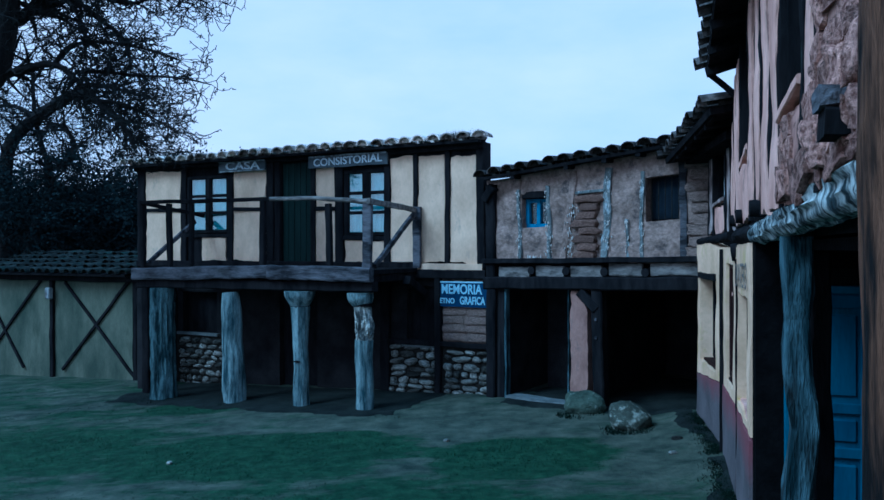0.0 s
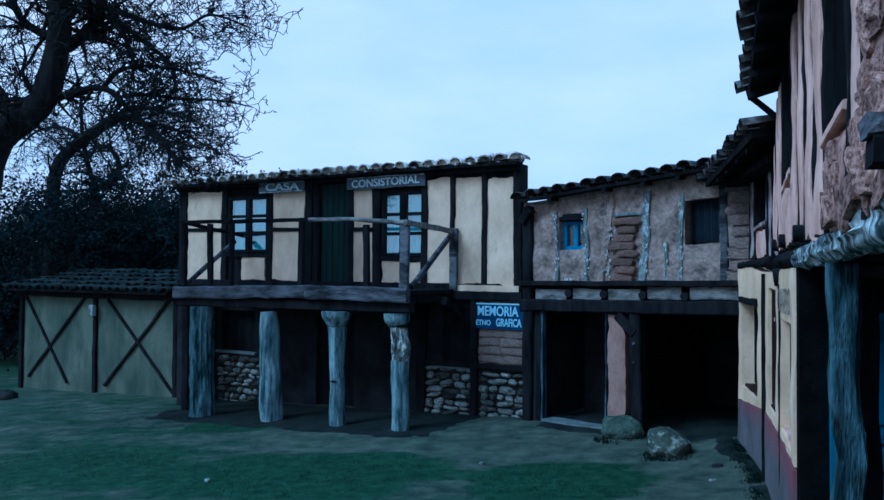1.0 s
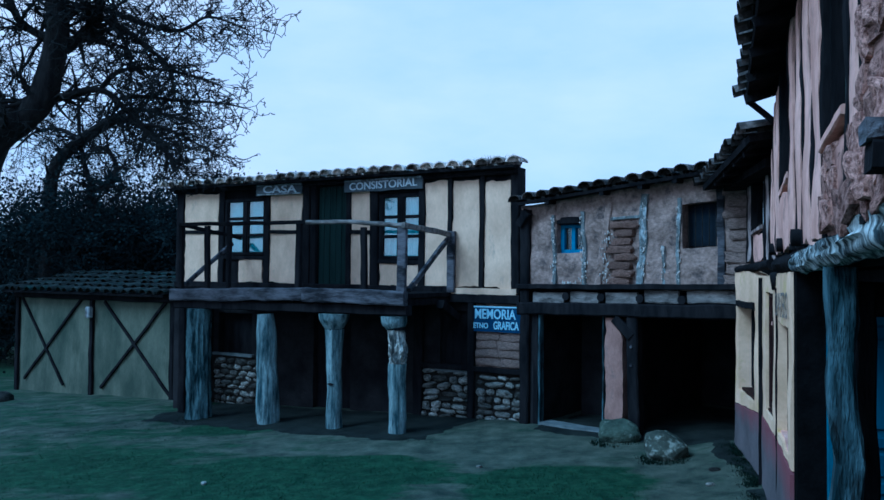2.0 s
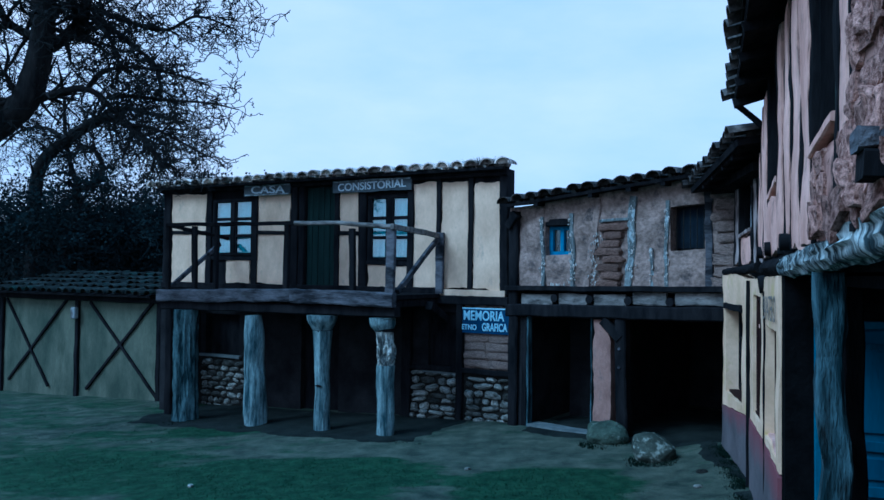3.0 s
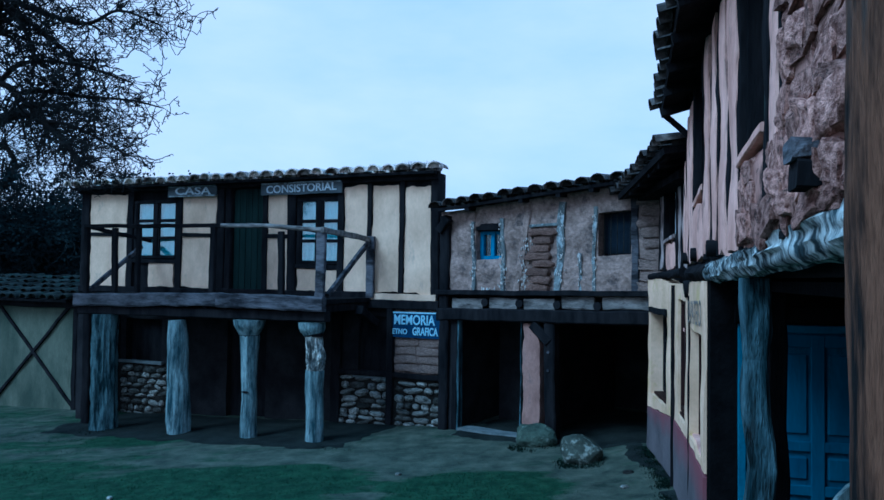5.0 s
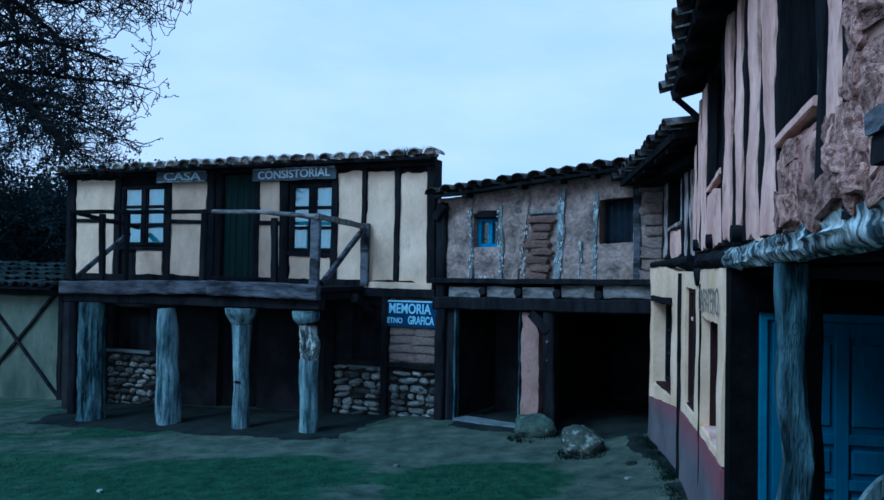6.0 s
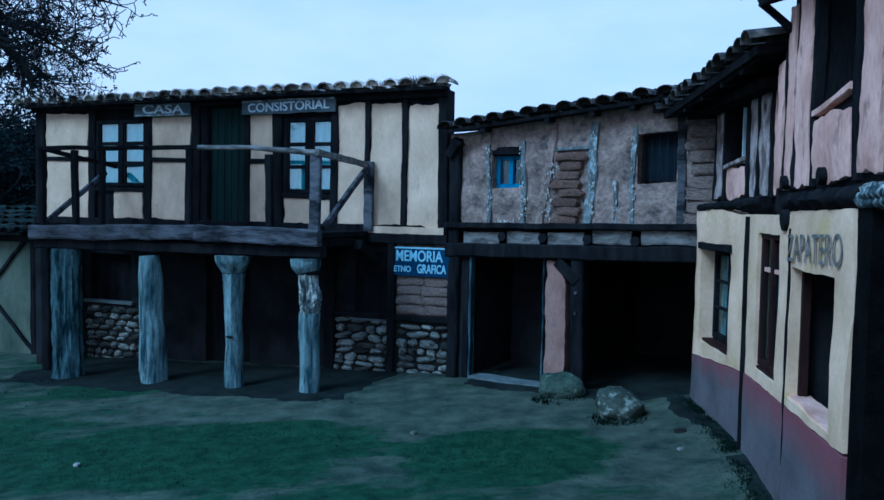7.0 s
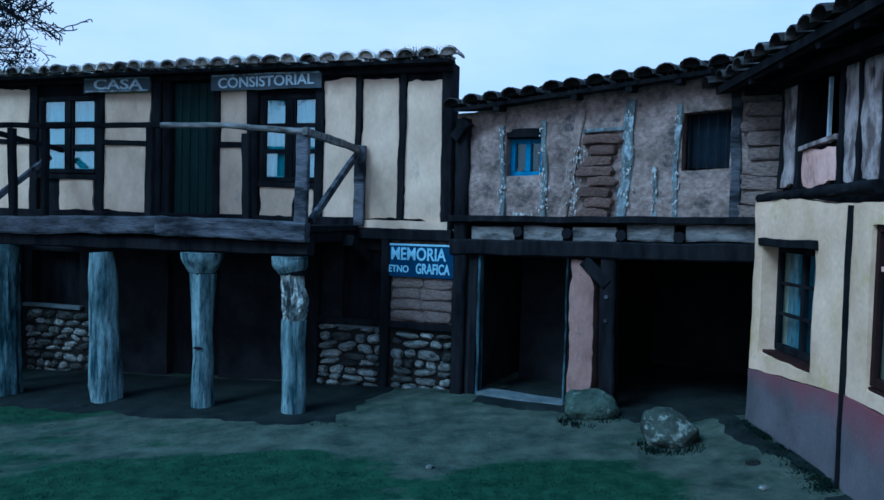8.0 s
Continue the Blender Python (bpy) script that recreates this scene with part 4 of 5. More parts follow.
    for i in range(5):
        part("bar", log([(2.47 + i * 0.11, -0.12, 3.14), (2.47 + i * 0.11, -0.12, 3.9)], [0.008, 0.008], 6, 0.02, None, 0.4), IRON, w)
    part("leaf", box(2.42, 2.97, -0.26, -0.2, 3.2, 3.88), DIM_BLUE, w)
    # floor beam, joist ends and boards between
    part("floor_beam", beam((-0.75, 0.05, 2.5), (3.6, 0.05, 2.58), 0.09, 0.14, (0, 0, 1), 0.014), TIMBER, h, "dark floor beam")
    marks = (-0.5, 0.3, 1.0, 1.72, 2.44, 3.4)
    for a, b in zip(marks, marks[1:]):
        za = 2.31 + 0.04 * (a + 0.5) / 1.3
        part("board", beam((a + 0.07, 0.0, za), (b - 0.07, 0.0, za + 0.01), 0.19, 0.06, (0, 0, 1), 0.02), BOARD_PALE, h, "weathered board between joists")
    for u in marks[1:-1]:
        part("joist_end", log([(u, -0.3, 2.35), (u, 0.08, 2.35)], [0.075, 0.07], 10, 0.06), TIMBER, h)
    part("lintel", beam((-0.75, -0.02, 2.1), (3.6, -0.02, 2.2), 0.22, 0.2, (0, 0, 1), 0.014), TIMBER, h, "dark lintel over the doorways")
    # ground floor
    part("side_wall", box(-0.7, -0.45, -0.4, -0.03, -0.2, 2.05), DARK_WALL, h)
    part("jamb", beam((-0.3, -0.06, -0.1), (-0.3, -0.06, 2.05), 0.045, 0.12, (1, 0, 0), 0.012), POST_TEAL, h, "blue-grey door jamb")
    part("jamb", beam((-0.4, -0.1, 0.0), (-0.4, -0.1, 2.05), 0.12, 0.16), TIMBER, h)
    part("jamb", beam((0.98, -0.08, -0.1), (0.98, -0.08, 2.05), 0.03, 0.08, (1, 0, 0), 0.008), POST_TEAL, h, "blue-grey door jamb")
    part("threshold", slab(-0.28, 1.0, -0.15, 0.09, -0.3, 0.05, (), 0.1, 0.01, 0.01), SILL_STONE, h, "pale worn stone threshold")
    # Door and inner walls are coloured near-black for the doorway's shade.
    part("door_leaf", box(-0.3, 1.0, -1.45, -1.4, -0.1, 2.1), DARK_WALL, h, "plank door deep in the doorway, near-black for its shade")
    part("pier", slab(1.04, 1.37, -0.1, 2.0, -0.4, 0.0, (), 0.07, 0.02, 0.03, lambda u, z: (u - (0.0 if u < 1.2 else max(0.0, z - 1.7) * 0.5), z), 0.01), PIER_PINK, h, "stained pinkish plastered pier", True)
    part("post", beam((1.58, -0.1, 0.0), (1.55, -0.06, 2.1), 0.2, 0.2, (1, 0, 0), 0.016), TIMBER, h, "dark post")
    part("corbel", beam((1.25, -0.02, 2.02), (1.55, -0.02, 1.72), 0.16, 0.16, (1, 0, 1), 0.016), TIMBER, h, "dark corbel")
    for z in (1.56, 1.26):
        part("knob", log([(1.55, -0.02, z), (1.55, 0.05, z)], [0.03, 0.026], 10, 0.03, None, 0.03), TIMBER_GREY, h, "small grey knob", True)
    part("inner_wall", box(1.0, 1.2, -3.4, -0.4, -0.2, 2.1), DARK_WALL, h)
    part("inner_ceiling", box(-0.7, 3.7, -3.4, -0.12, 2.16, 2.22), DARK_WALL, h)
    tiled_roof(h, (-0.63, 0.26, 4.02), (3.75, 0.26, 4.39), 3.9, 7.5, 0.29, 8, rng, "uneven roof of dark clay barrel tiles", tile=TILE_MOSSY)
    for u in (0.0, 1.1, 1.8, 2.4, 3.0):
        z = eave(u) + 0.03
        part("rafter_end", beam((u, -0.3, z - 0.02), (u, 0.24, z - 0.06), 0.08, 0.09), TIMBER, h)


corner_house()


# ---- boulders ----
def boulder(x, y, sx, sy, sz, seed, label, turn=0, sink=0.06, rough=0.18, peak=0.0, mat=BOULDER):
    """A half-sunk boulder; peak moves its crown along its own x axis and lets the other side fall away."""
    me = rock_mesh("boulder", mat, sx, sy, sz, seed, 11, rough, 1.0)
    for v in me.vertices:
        f = v.co.x / sx
        if v.co.z > -0.3 * sz:
            v.co.z *= 1 + peak * f * (0.9 if f < 0 else 1.3)
        v.co.z += 0.012 * fbm(v.co.x * 9 + seed, v.co.y * 9, v.co.z * 9)
    ob = new("boulder", me)
    ob.matrix_world = pose(x, y, level(x, y) + sz * 0.75 - sink, 0, 0, turn)
    tagged(ob, label, "boulder", "boulders by the doorway")


boulder(2.40, 13.2, 0.35, 0.27, 0.22, 3.0, "rounded green-grey boulder beside the doorway", -20, 0.04, 0.16, -0.12, BOULDER_GREEN)
boulder(2.88, 11.9, 0.31, 0.25, 0.26, 14.0, "grey boulder spotted with pale lichen", -8, 0.05, 0.14, -0.4)


# ---- the workshop with the yellow front and its upper storey ----
def tall_window(house, u0, u1, z0, z1, w, mat, rows, curtain):
    win = part("window", box(u0, u1, w - 0.05, w + 0.01, z1 - 0.06, z1), mat, house)
    for a, b in ((u0, u0 + 0.06), (u1 - 0.06, u1), ((u0 + u1) / 2 - 0.03, (u0 + u1) / 2 + 0.03)):
        part("stile", box(a, b, w - 0.05, w + 0.012, z0, z1 - 0.06, 0.005), mat, win)
    part("bottom_rail", box(u0 + 0.06, u1 - 0.06, w - 0.05, w + 0.01, z0, z0 + 0.07), mat, win)
    for k, (a, b) in enumerate(((u0 + 0.06, (u0 + u1) / 2 - 0.03), ((u0 + u1) / 2 + 0.03, u1 - 0.06))):
        h = (z1 - z0 - 0.13) / rows
        for i in range(rows):
            zz = z0 + 0.07 + i * h
            if i:
                part("glazing_bar", box(a, b, w - 0.04, w + 0.006, zz - 0.016, zz + 0.016), mat, win)
            part("pane", box(a, b, w - 0.025, w - 0.02, zz, zz + h), GLASS, win).visible_shadow = False
        if curtain:
            bm = bmesh.new()
            vs = []
            for i in range(15):
                u = a + (b - a) * i / 14
                vs.append([bm.verts.new((u, -(w - 0.1 + 0.015 * math.sin(i * 2.1 + k)), z)) for z in (z0 + 0.05, z1 - 0.05)])
            for p, q in zip(vs, vs[1:]):
                bm.faces.new((p[0], q[0], q[1], p[1]))
            bmesh.ops.solidify(bm, geom=bm.faces[:], thickness=0.004)
            part("curtain", bm, CURTAIN_DIM, win, "greyed net curtain", True)
    return win


def workshop():
    """Yellow ground floor in three slightly turned bays, then two porch bays with blue doors; a half-timbered storey above."""
    rng = random.Random(23)
    h = place("workshop_house", FRONT_D, "old workshop with a yellow limewashed front and timbered storey", "house")
    inv = FRONT_D.inverted()

    def sub(name, f, bm, mat, label="", smooth=False):
        bm.transform(inv @ f)
        return part(name, bm, mat, h, label, smooth)

    low = -0.2
    # bay one
    hole1 = (0.2, 1.43, 1.1, 2.38)
    foot_line = lambda u: 0.88 + 0.08 * u
    sub("yellow_wall", FRONT_C, slab(-0.02, 2.12, 0.98, 2.78, -0.34, 0.0, (hole1,), 0.12, 0.02, 0.014, lambda u, z: (u, z + (0.05 * (z - 1.2) * math.sin(u * 2.4) * 0.6 if z > 2.5 else (foot_line(u) - 0.97 if z < 1.0 else 0))), 0.01), YELLOW, "yellow limewashed plaster", True)
    sub("dado", FRONT_C, slab(-0.03, 2.12, low, 0.97, -0.32, 0.008, (), 0.12, 0.015, 0.008, lambda u, z: (u, z + (foot_line(u) - 0.97 if z > 0.9 else 0)), 0.002), DADO, "grey-mauve dado with a worn wine-red coat", True)
    sub("lintel", FRONT_C, beam((0.14, -0.13, 2.335), (1.5, -0.13, 2.35), 0.095, 0.3, (0, 0, 1)), TIMBER, "dark wooden lintel")
    # bay two
    hole2 = (0.06, 0.84, 1.2, 2.56)
    sub("yellow_wall", FRONT_M, slab(-0.32, 1.15, 1.08, 2.74, -0.16, 0.0, (hole2,), 0.1, 0.016, 0.012, None, 0.004), YELLOW, "yellow limewashed plaster", True)
    sub("dado", FRONT_M, slab(-0.32, 1.2, low, 1.07, -0.16, 0.008, (), 0.12, 0.015, 0.008, None, 0.002), DADO, "grey-mauve dado with a worn wine-red coat", True)
    # bay three
    hole3 = (-1.6, -0.38, 1.17, 2.29)
    part("yellow_wall", slab(-1.78, 0.0, 1.08, 2.77, -0.09, 0.0, (hole3,), 0.1, 0.016, 0.014, lambda u, z: (u + (0.05 * math.sin(z * 3.1 + 0.6) if u > -0.05 else 0), z + (0.05 * (u + 1.7) / 1.7 if z < 1.1 else 0)), 0.004), YELLOW, h, "yellow limewashed plaster", True)
    part("dado", slab(-1.8, 0.0, low, 1.07, -0.13, 0.008, (), 0.12, 0.015, 0.008, lambda u, z: (u, z + (0.05 * (u + 1.7) / 1.7 if z > 1.0 else 0)), 0.002), DADO, h, "grey-mauve dado with a worn wine-red coat", True)
    lettering("lettering", "ZAPATERO", 0.33, LETTER_DARK, h, -0.92, 0.016, 2.46, 1.5, 0.94, 0.0008, "dark hand-painted lettering")
    # joints between the bays
    sub("joint_post", FRONT_M, beam((-0.32, 0.015, 0.1), (-0.33, 0.015, 2.72), 0.026, 0.05, (1, 0, 0), 0.008), TIMBER, "thin dark post")
    sub("joint_post", FRONT_M, beam((1.165, -0.02, 0.1), (1.165, -0.02, 2.62), 0.018, 0.06, (1, 0, 0), 0.01), TIMBER, "thin dark post")
    # windows
    w1 = tall_window(h, hole1[0], hole1[1], hole1[2] + 0.05, hole1[3] - 0.09, -0.2, TIMBER, 3, True)
    w1.matrix_basis = inv @ FRONT_C
    w2 = tall_window(h, hole2[0], hole2[1], hole2[2] + 0.04, hole2[3], -0.05, BROWN_WOOD, 1, True)
    w2.matrix_basis = inv @ FRONT_M
    sub("transom", FRONT_M, box(hole2[0], hole2[1], -0.12, -0.06, 2.18, 2.22), PINK, "pale transom")
    sub("sill", FRONT_M, slab(hole2[0], hole2[1], 1.17, 1.23, -0.14, -0.01, (), 0.08, 0.006, 0.006), BROWN_WOOD, "worn wooden sill")
    sub("sill", FRONT_C, slab(hole1[0], hole1[1], 1.09, 1.14, -0.33, -0.04, (), 0.08, 0.006, 0.006), BROWN_WOOD, "dark worn wooden sill")
    part("sill", slab(hole3[0], hole3[1], 1.14, 1.19, -0.2, -0.01, (), 0.08, 0.012, 0.01), PINK, h, "crumbling pale sill")
    part("opening_frame", box(-1.6, -1.55, -0.16, -0.091, 1.19, 2.29), BROWN_WOOD, h)
    part("opening_frame", box(-0.43, -0.38, -0.18, -0.1, 1.19, 2.29), TIMBER, h)
    # rooms behind, closed
    part("rear_wall", box(-2.3, 4.45, -3.4, -3.2, 0, 4.9), DARK_WALL, h)
    part("inner_wall", box(-1.76, -1.66, -3.2, -0.15, 0, 2.8), DARK_WALL, h)
    part("inner_wall", box(-0.08, 0.02, -3.2, -0.15, 0, 2.8), DARK_WALL, h)
    part("end_wall", box(4.3, 4.45, -3.2, -0.32, 0, 4.9), DARK_WALL, h)
    part("upper_floor", box(-2.4, 4.4, -3.2, -0.2, 2.8, 2.9), DARK_WALL, h)
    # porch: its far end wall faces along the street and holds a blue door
    # Walls, ceiling and lintel carry the porch's shade in their colour.
    part("porch_wall", box(0.02, 0.3, -0.24, -0.02, 0.1, 2.8), PORCH_SHADE, h, "wall beside the door, near-black for the porch's shade")
    part("porch_wall", box(0.02, 0.3, -3.2, -1.36, 0.1, 2.8), PORCH_SHADE, h)
    part("porch_wall", box(0.02, 0.3, -1.36, -0.24, 2.44, 2.8), PORCH_SHADE, h)
    part("porch_ceiling", box(0.02, 4.45, -3.2, -0.18, 2.72, 2.78), PORCH_SHADE, h)
    part("lintel", beam((0.36, -0.2, 2.52), (0.36, -1.5, 2.52), 0.14, 0.1, (0, 0, 1)), PORCH_SHADE, h, "dark door lintel")
    d = part("door", box(0.3, 0.34, -1.33, -0.27, 0.0, 2.38), BLUE_DOOR, h, "worn blue panelled door, shut")
    for w in (-0.255, -1.345):
        part("frame", beam((0.345, w, 0.2), (0.345, w, 2.44), 0.06, 0.05, (0, 1, 0), 0.003), BLUE_PALE, d, "pale blue frame")
    part("frame", beam((0.345, -0.23, 2.41), (0.345, -1.37, 2.41), 0.06, 0.05, (0, 0, 1), 0.003), BLUE_PALE, d, "pale blue frame")
    for a, b in ((-0.44, -0.32), (-0.86, -0.76), (-1.28, -1.17)):
        part("stile", box(0.34, 0.372, a, b, 0.4, 2.37, 0.006), BLUE_DOOR, d)
    for a, b in ((0.4, 0.55), (1.12, 1.2), (1.46, 1.54), (2.27, 2.37)):
        part("rail", box(0.34, 0.368, -1.17, -0.44, a, b, 0.006), BLUE_DOOR, d)
    for a, b in ((-0.74, -0.46), (-1.15, -0.88)):
        for lo, hi in ((0.6, 1.07), (1.24, 1.42), (1.59, 2.22)):
            part("panel", box(0.33, 0.36, a, b, lo, hi, 0.014), BLUE_DOOR, d)
    part("latch", box(0.37, 0.4, -1.24, -1.2, 1.3, 1.42, 0.006), IRON, d, "dark iron latch")
    part("porch_post", beam((1.97, -0.1, -0.1), (2.01, -0.1, 2.8), 0.15, 0.15, (0, 1, 0), 0.05), POST_TEAL, h, "bleached cracked porch post")
    part("porch_post", beam((1.7, -0.32, -0.1), (1.75, -0.26, 2.7), 0.12, 0.12, (0, 1, 0), 0.03), TIMBER, h, "dark side post")
    # great jetty beam
    part("jetty_beam", log([(0.06, -0.06, 2.85), (1.2, -0.07, 2.87), (2.5, -0.08, 2.91), (3.4, -0.09, 2.94), (4.6, -0.09, 2.98)], [0.095, 0.1, 0.11, 0.115, 0.12], 30, 0.1, None, 0.05, 2.6, 0.4), LOG_PALE, h, "pale peeled jetty beam with ragged bark", True)
    part("jetty_beam", log([(-1.9, -0.05, 2.86), (-0.6, -0.04, 2.85), (0.1, -0.05, 2.86)], [0.08, 0.085, 0.08], 16, 0.22, None, 0.06, 5), TIMBER, h, "dark jetty beam", True)
    sub("jetty_beam", FRONT_C, log([(0.0, -0.04, 2.83), (1.3, -0.03, 2.85), (2.45, -0.03, 2.88)], [0.05, 0.055, 0.06], 16, 0.22, None, 0.06, 5), TIMBER, "dark jetty beam", True)
    for u in (-1.78, -0.62, 0.9):
        part("joist_end", log([(u, -0.2, 3.02), (u, 0.07, 3.02)], [0.07, 0.06], 10, 0.08), TIMBER, h, "", True)
    part("joist_end", log([(-1.78, -0.1, 2.7), (-1.78, 0.05, 2.68)], [0.11, 0.09], 10, 0.1), TIMBER, h, "", True)
    # upper storey, near part
    part("upper_wall", slab(-1.95, 4.45, 2.9, 4.76, -0.3, -0.02, ((-1.06, -0.12, 3.55, 4.6), (2.2, 3.0, 3.46, 4.6)), 0.3, 0.0, 0.0, lambda u, z: (u, z + (0.05 * (u + 1.95) if z > 4.7 else 0))), TIMBER, h, "dark timbers of the upper storey")
    part("upper_wall", slab(-2.5, -1.95, 2.78, 4.3, -0.3, -0.025, (), 0.3, 0.0, 0.0), TIMBER, h, "dark timbers of the upper storey")
    strips = ((-2.3, -2.06, 2.98, 4.2), (-1.92, -1.7, 2.98, 4.62), (-1.58, -1.16, 2.98, 4.64), (-0.98, -0.14, 2.98, 3.52), (0.1, 0.46, 2.98, 4.85), (0.72, 0.95, 2.98, 4.85), (1.22, 1.6, 2.98, 4.85),
              (1.76, 2.1, 2.98, 4.85), (3.2, 3.4, 3.3, 4.85))
    for u0, u1, z0, z1 in strips:
        part("filling", slab(u0, u1, z0, z1 - 0.06, -0.03, 0.02, (), 0.05, 0.018, 0.055, None, 0.006), PINK, h, "pinkish plaster filling", True)
    for u, wid in ((-2.02, 0.05), (-1.64, 0.07), (-1.1, 0.08), (-0.04, 0.1), (0.58, 0.08), (1.08, 0.09), (1.68, 0.08), (2.16, 0.06), (3.08, 0.13), (3.46, 0.1)):
        part("post", beam((u, -0.035, 2.96), (u + rng.uniform(-0.05, 0.05), -0.035, 4.2 if u < -1.9 else 4.72 + 0.05 * (u + 1.7)), wid, 0.09, (1, 0, 0), 0.02), TIMBER, h, "dark wonky post")
    part("rail", beam((-1.06, -0.01, 3.52), (-0.12, -0.01, 3.6), 0.05, 0.07, (0, 0, 1)), PINK, h, "pale window rail")
    part("rail", beam((2.18, -0.01, 3.46), (3.02, -0.01, 3.52), 0.05, 0.07, (0, 0, 1)), PINK, h, "pale window rail")
    part("filling", slab(2.2, 3.02, 2.98, 3.44, -0.03, 0.01, (), 0.08, 0.02, 0.03, None, 0.03), RUBBLE_MUD, h, "rough red mud filling", True)
    part("filling", slab(3.5, 4.44, 2.98, 4.9, -0.03, 0.0, (), 0.09, 0.05, 0.03, None, 0.03), RUBBLE_MUD, h, "rough red mud and stone wall", True)
    rubble_in(h.children[-1], 3.5, 4.44, 3.02, 4.88, -0.015, rng)
    rubble_in(h.children[-1], 2.22, 3.0, 3.0, 3.36, -0.03, rng)
    part("filling", slab(3.12, 3.5, 2.98, 3.3, -0.03, 0.0, (), 0.08, 0.03, 0.03, None, 0.03), RUBBLE_MUD, h, "rough red mud filling", True)
    rubble_in(h.children[-1], 3.12, 3.48, 3.0, 3.26, -0.02, rng)
    part("shutter", box(3.0, 3.05, -0.1, 0.0, 3.5, 4.6), GREEN_WOOD, h, "dark green shutter edge")
    part("shutter", box(-0.2, -0.12, -0.12, -0.04, 3.62, 4.7), GREEN_WOOD, h, "dark green shutter edge")
    part("bracket", beam((4.11, -0.1, 3.23), (4.11, 0.1, 3.23), 0.16, 0.075, (1, 0, 0), 0.02), TIMBER_GREY, h, "grey projecting beam end")
    part("bracket", beam((4.11, -0.1, 3.13), (4.11, 0.085, 3.14), 0.15, 0.1, (1, 0, 0), 0.02), TIMBER, h, "dark projecting beam end")
    # upper storey, far part, set back behind the yellow front
    uw = -0.125
    sub("upper_wall", FRONT_C, slab(0.3, 2.85, 2.74, 4.12, -0.42, uw - 0.02, ((0.78, 1.6, 3.32, 4.0),), 0.3, 0.0, 0.0), TIMBER, "dark timbers of the upper storey")
    for u0, u1, z0, z1, m in ((0.38, 0.68, 2.94, 4.04, FLAKY), (0.88, 1.56, 2.94, 3.3, PINK), (1.68, 1.9, 2.94, 4.12, FLAKY), (1.98, 2.28, 2.94, 4.14, FLAKY), (2.42, 2.6, 2.94, 4.14, PINK)):
        sub("filling", FRONT_C, slab(u0, u1, z0, z1, uw - 0.03, uw + 0.02, (), 0.05, 0.02, 0.05, None, 0.005), m, "flaking pale filling", True)
    for u, wid in ((0.33, 0.07), (0.74, 0.07), (1.62, 0.09), (1.94, 0.06), (2.35, 0.1)):
        sub("post", FRONT_C, beam((u, uw - 0.015, 2.92), (u + rng.uniform(-0.04, 0.04), uw - 0.015, 4.14), wid, 0.09, (1, 0, 0), 0.02), TIMBER, "dark wonky post")
    sub("inner_wall", FRONT_C, box(0.3, 2.8, -0.9, -0.8, 2.8, 4.15), DARK_WALL)
    sub("inner_wall", FRONT_C, box(0.3, 0.4, -0.8, -0.43, 2.8, 4.15), DARK_WALL)
    sub("rail", FRONT_C, beam((0.84, uw + 0.03, 3.31), (1.6, uw + 0.03, 3.37), 0.05, 0.06, (0, 0, 1)), FLAKY, "pale window rail")
    # White bar painted in place of a bright slit of sky.
    sub("mullion", FRONT_C, box(1.25, 1.285, uw - 0.06, uw - 0.03, 3.34, 3.98), LETTER_WHITE, "white bar standing in for a slit of sky")
    sub("rear_wall", FRONT_R, box(-1.0, 2.6, -3.0, -2.8, 0.0, 4.3), DARK_WALL)
    sub("gable_wall", FRONT_D, box(-2.0, -1.88, -3.0, -0.05, 4.2, 4.78), TIMBER)
    tiled_roof(h, (-2.0, 0.29, 4.69), (4.9, 0.29, 5.03), 3.7, 16, 0.3, 8, rng, "roof of dark clay barrel tiles", tile=TILE_MOSSY)
    for i in range(9):
        u = -1.8 + i * 0.76
        z = 0.049 * (u + 2.0)
        part("rafter_end", beam((u, -0.4, 4.78 + z), (u, 0.3, 4.6 + z), 0.09, 0.1), TIMBER, h)
    part("strut", beam((-1.9, 0.27, 4.62), (-1.86, 0.0, 4.36), 0.05, 0.06, (1, 0, 0), 0.01), TIMBER, h, "dark strut under the eave's end")
    return h


def far_roof():
    """The lower roof that turns the corner above the far bay."""
    rng = random.Random(31)
    r = place("corner_roof", FRONT_R, "low tiled roof turning the corner over the yellow bay", "roof")
    tiled_roof(r, (-0.35, 0.3, 4.1), (3.0, 0.3, 4.29), 3.0, 8, 0.29, 6, rng, "clay barrel tiles on dark boards", 0.08, tile=TILE_MOSSY)
    part("eave_board", beam((-0.1, 0.22, 4.05), (2.9, 0.22, 4.22), 0.08, 0.05, (0, 0, 1)), TIMBER, r)
    part("wall_plate", box(-0.2, 2.5, -0.45, 0.02, 4.0, 4.1), TIMBER, r)
    for u in (0.5, 1.2, 1.9, 2.5):
        part("rafter_end", beam((u, -0.3, 4.1 + 0.055 * u), (u, 0.26, 4.02 + 0.055 * u), 0.08, 0.09), TIMBER, r)


workshop()
far_roof()


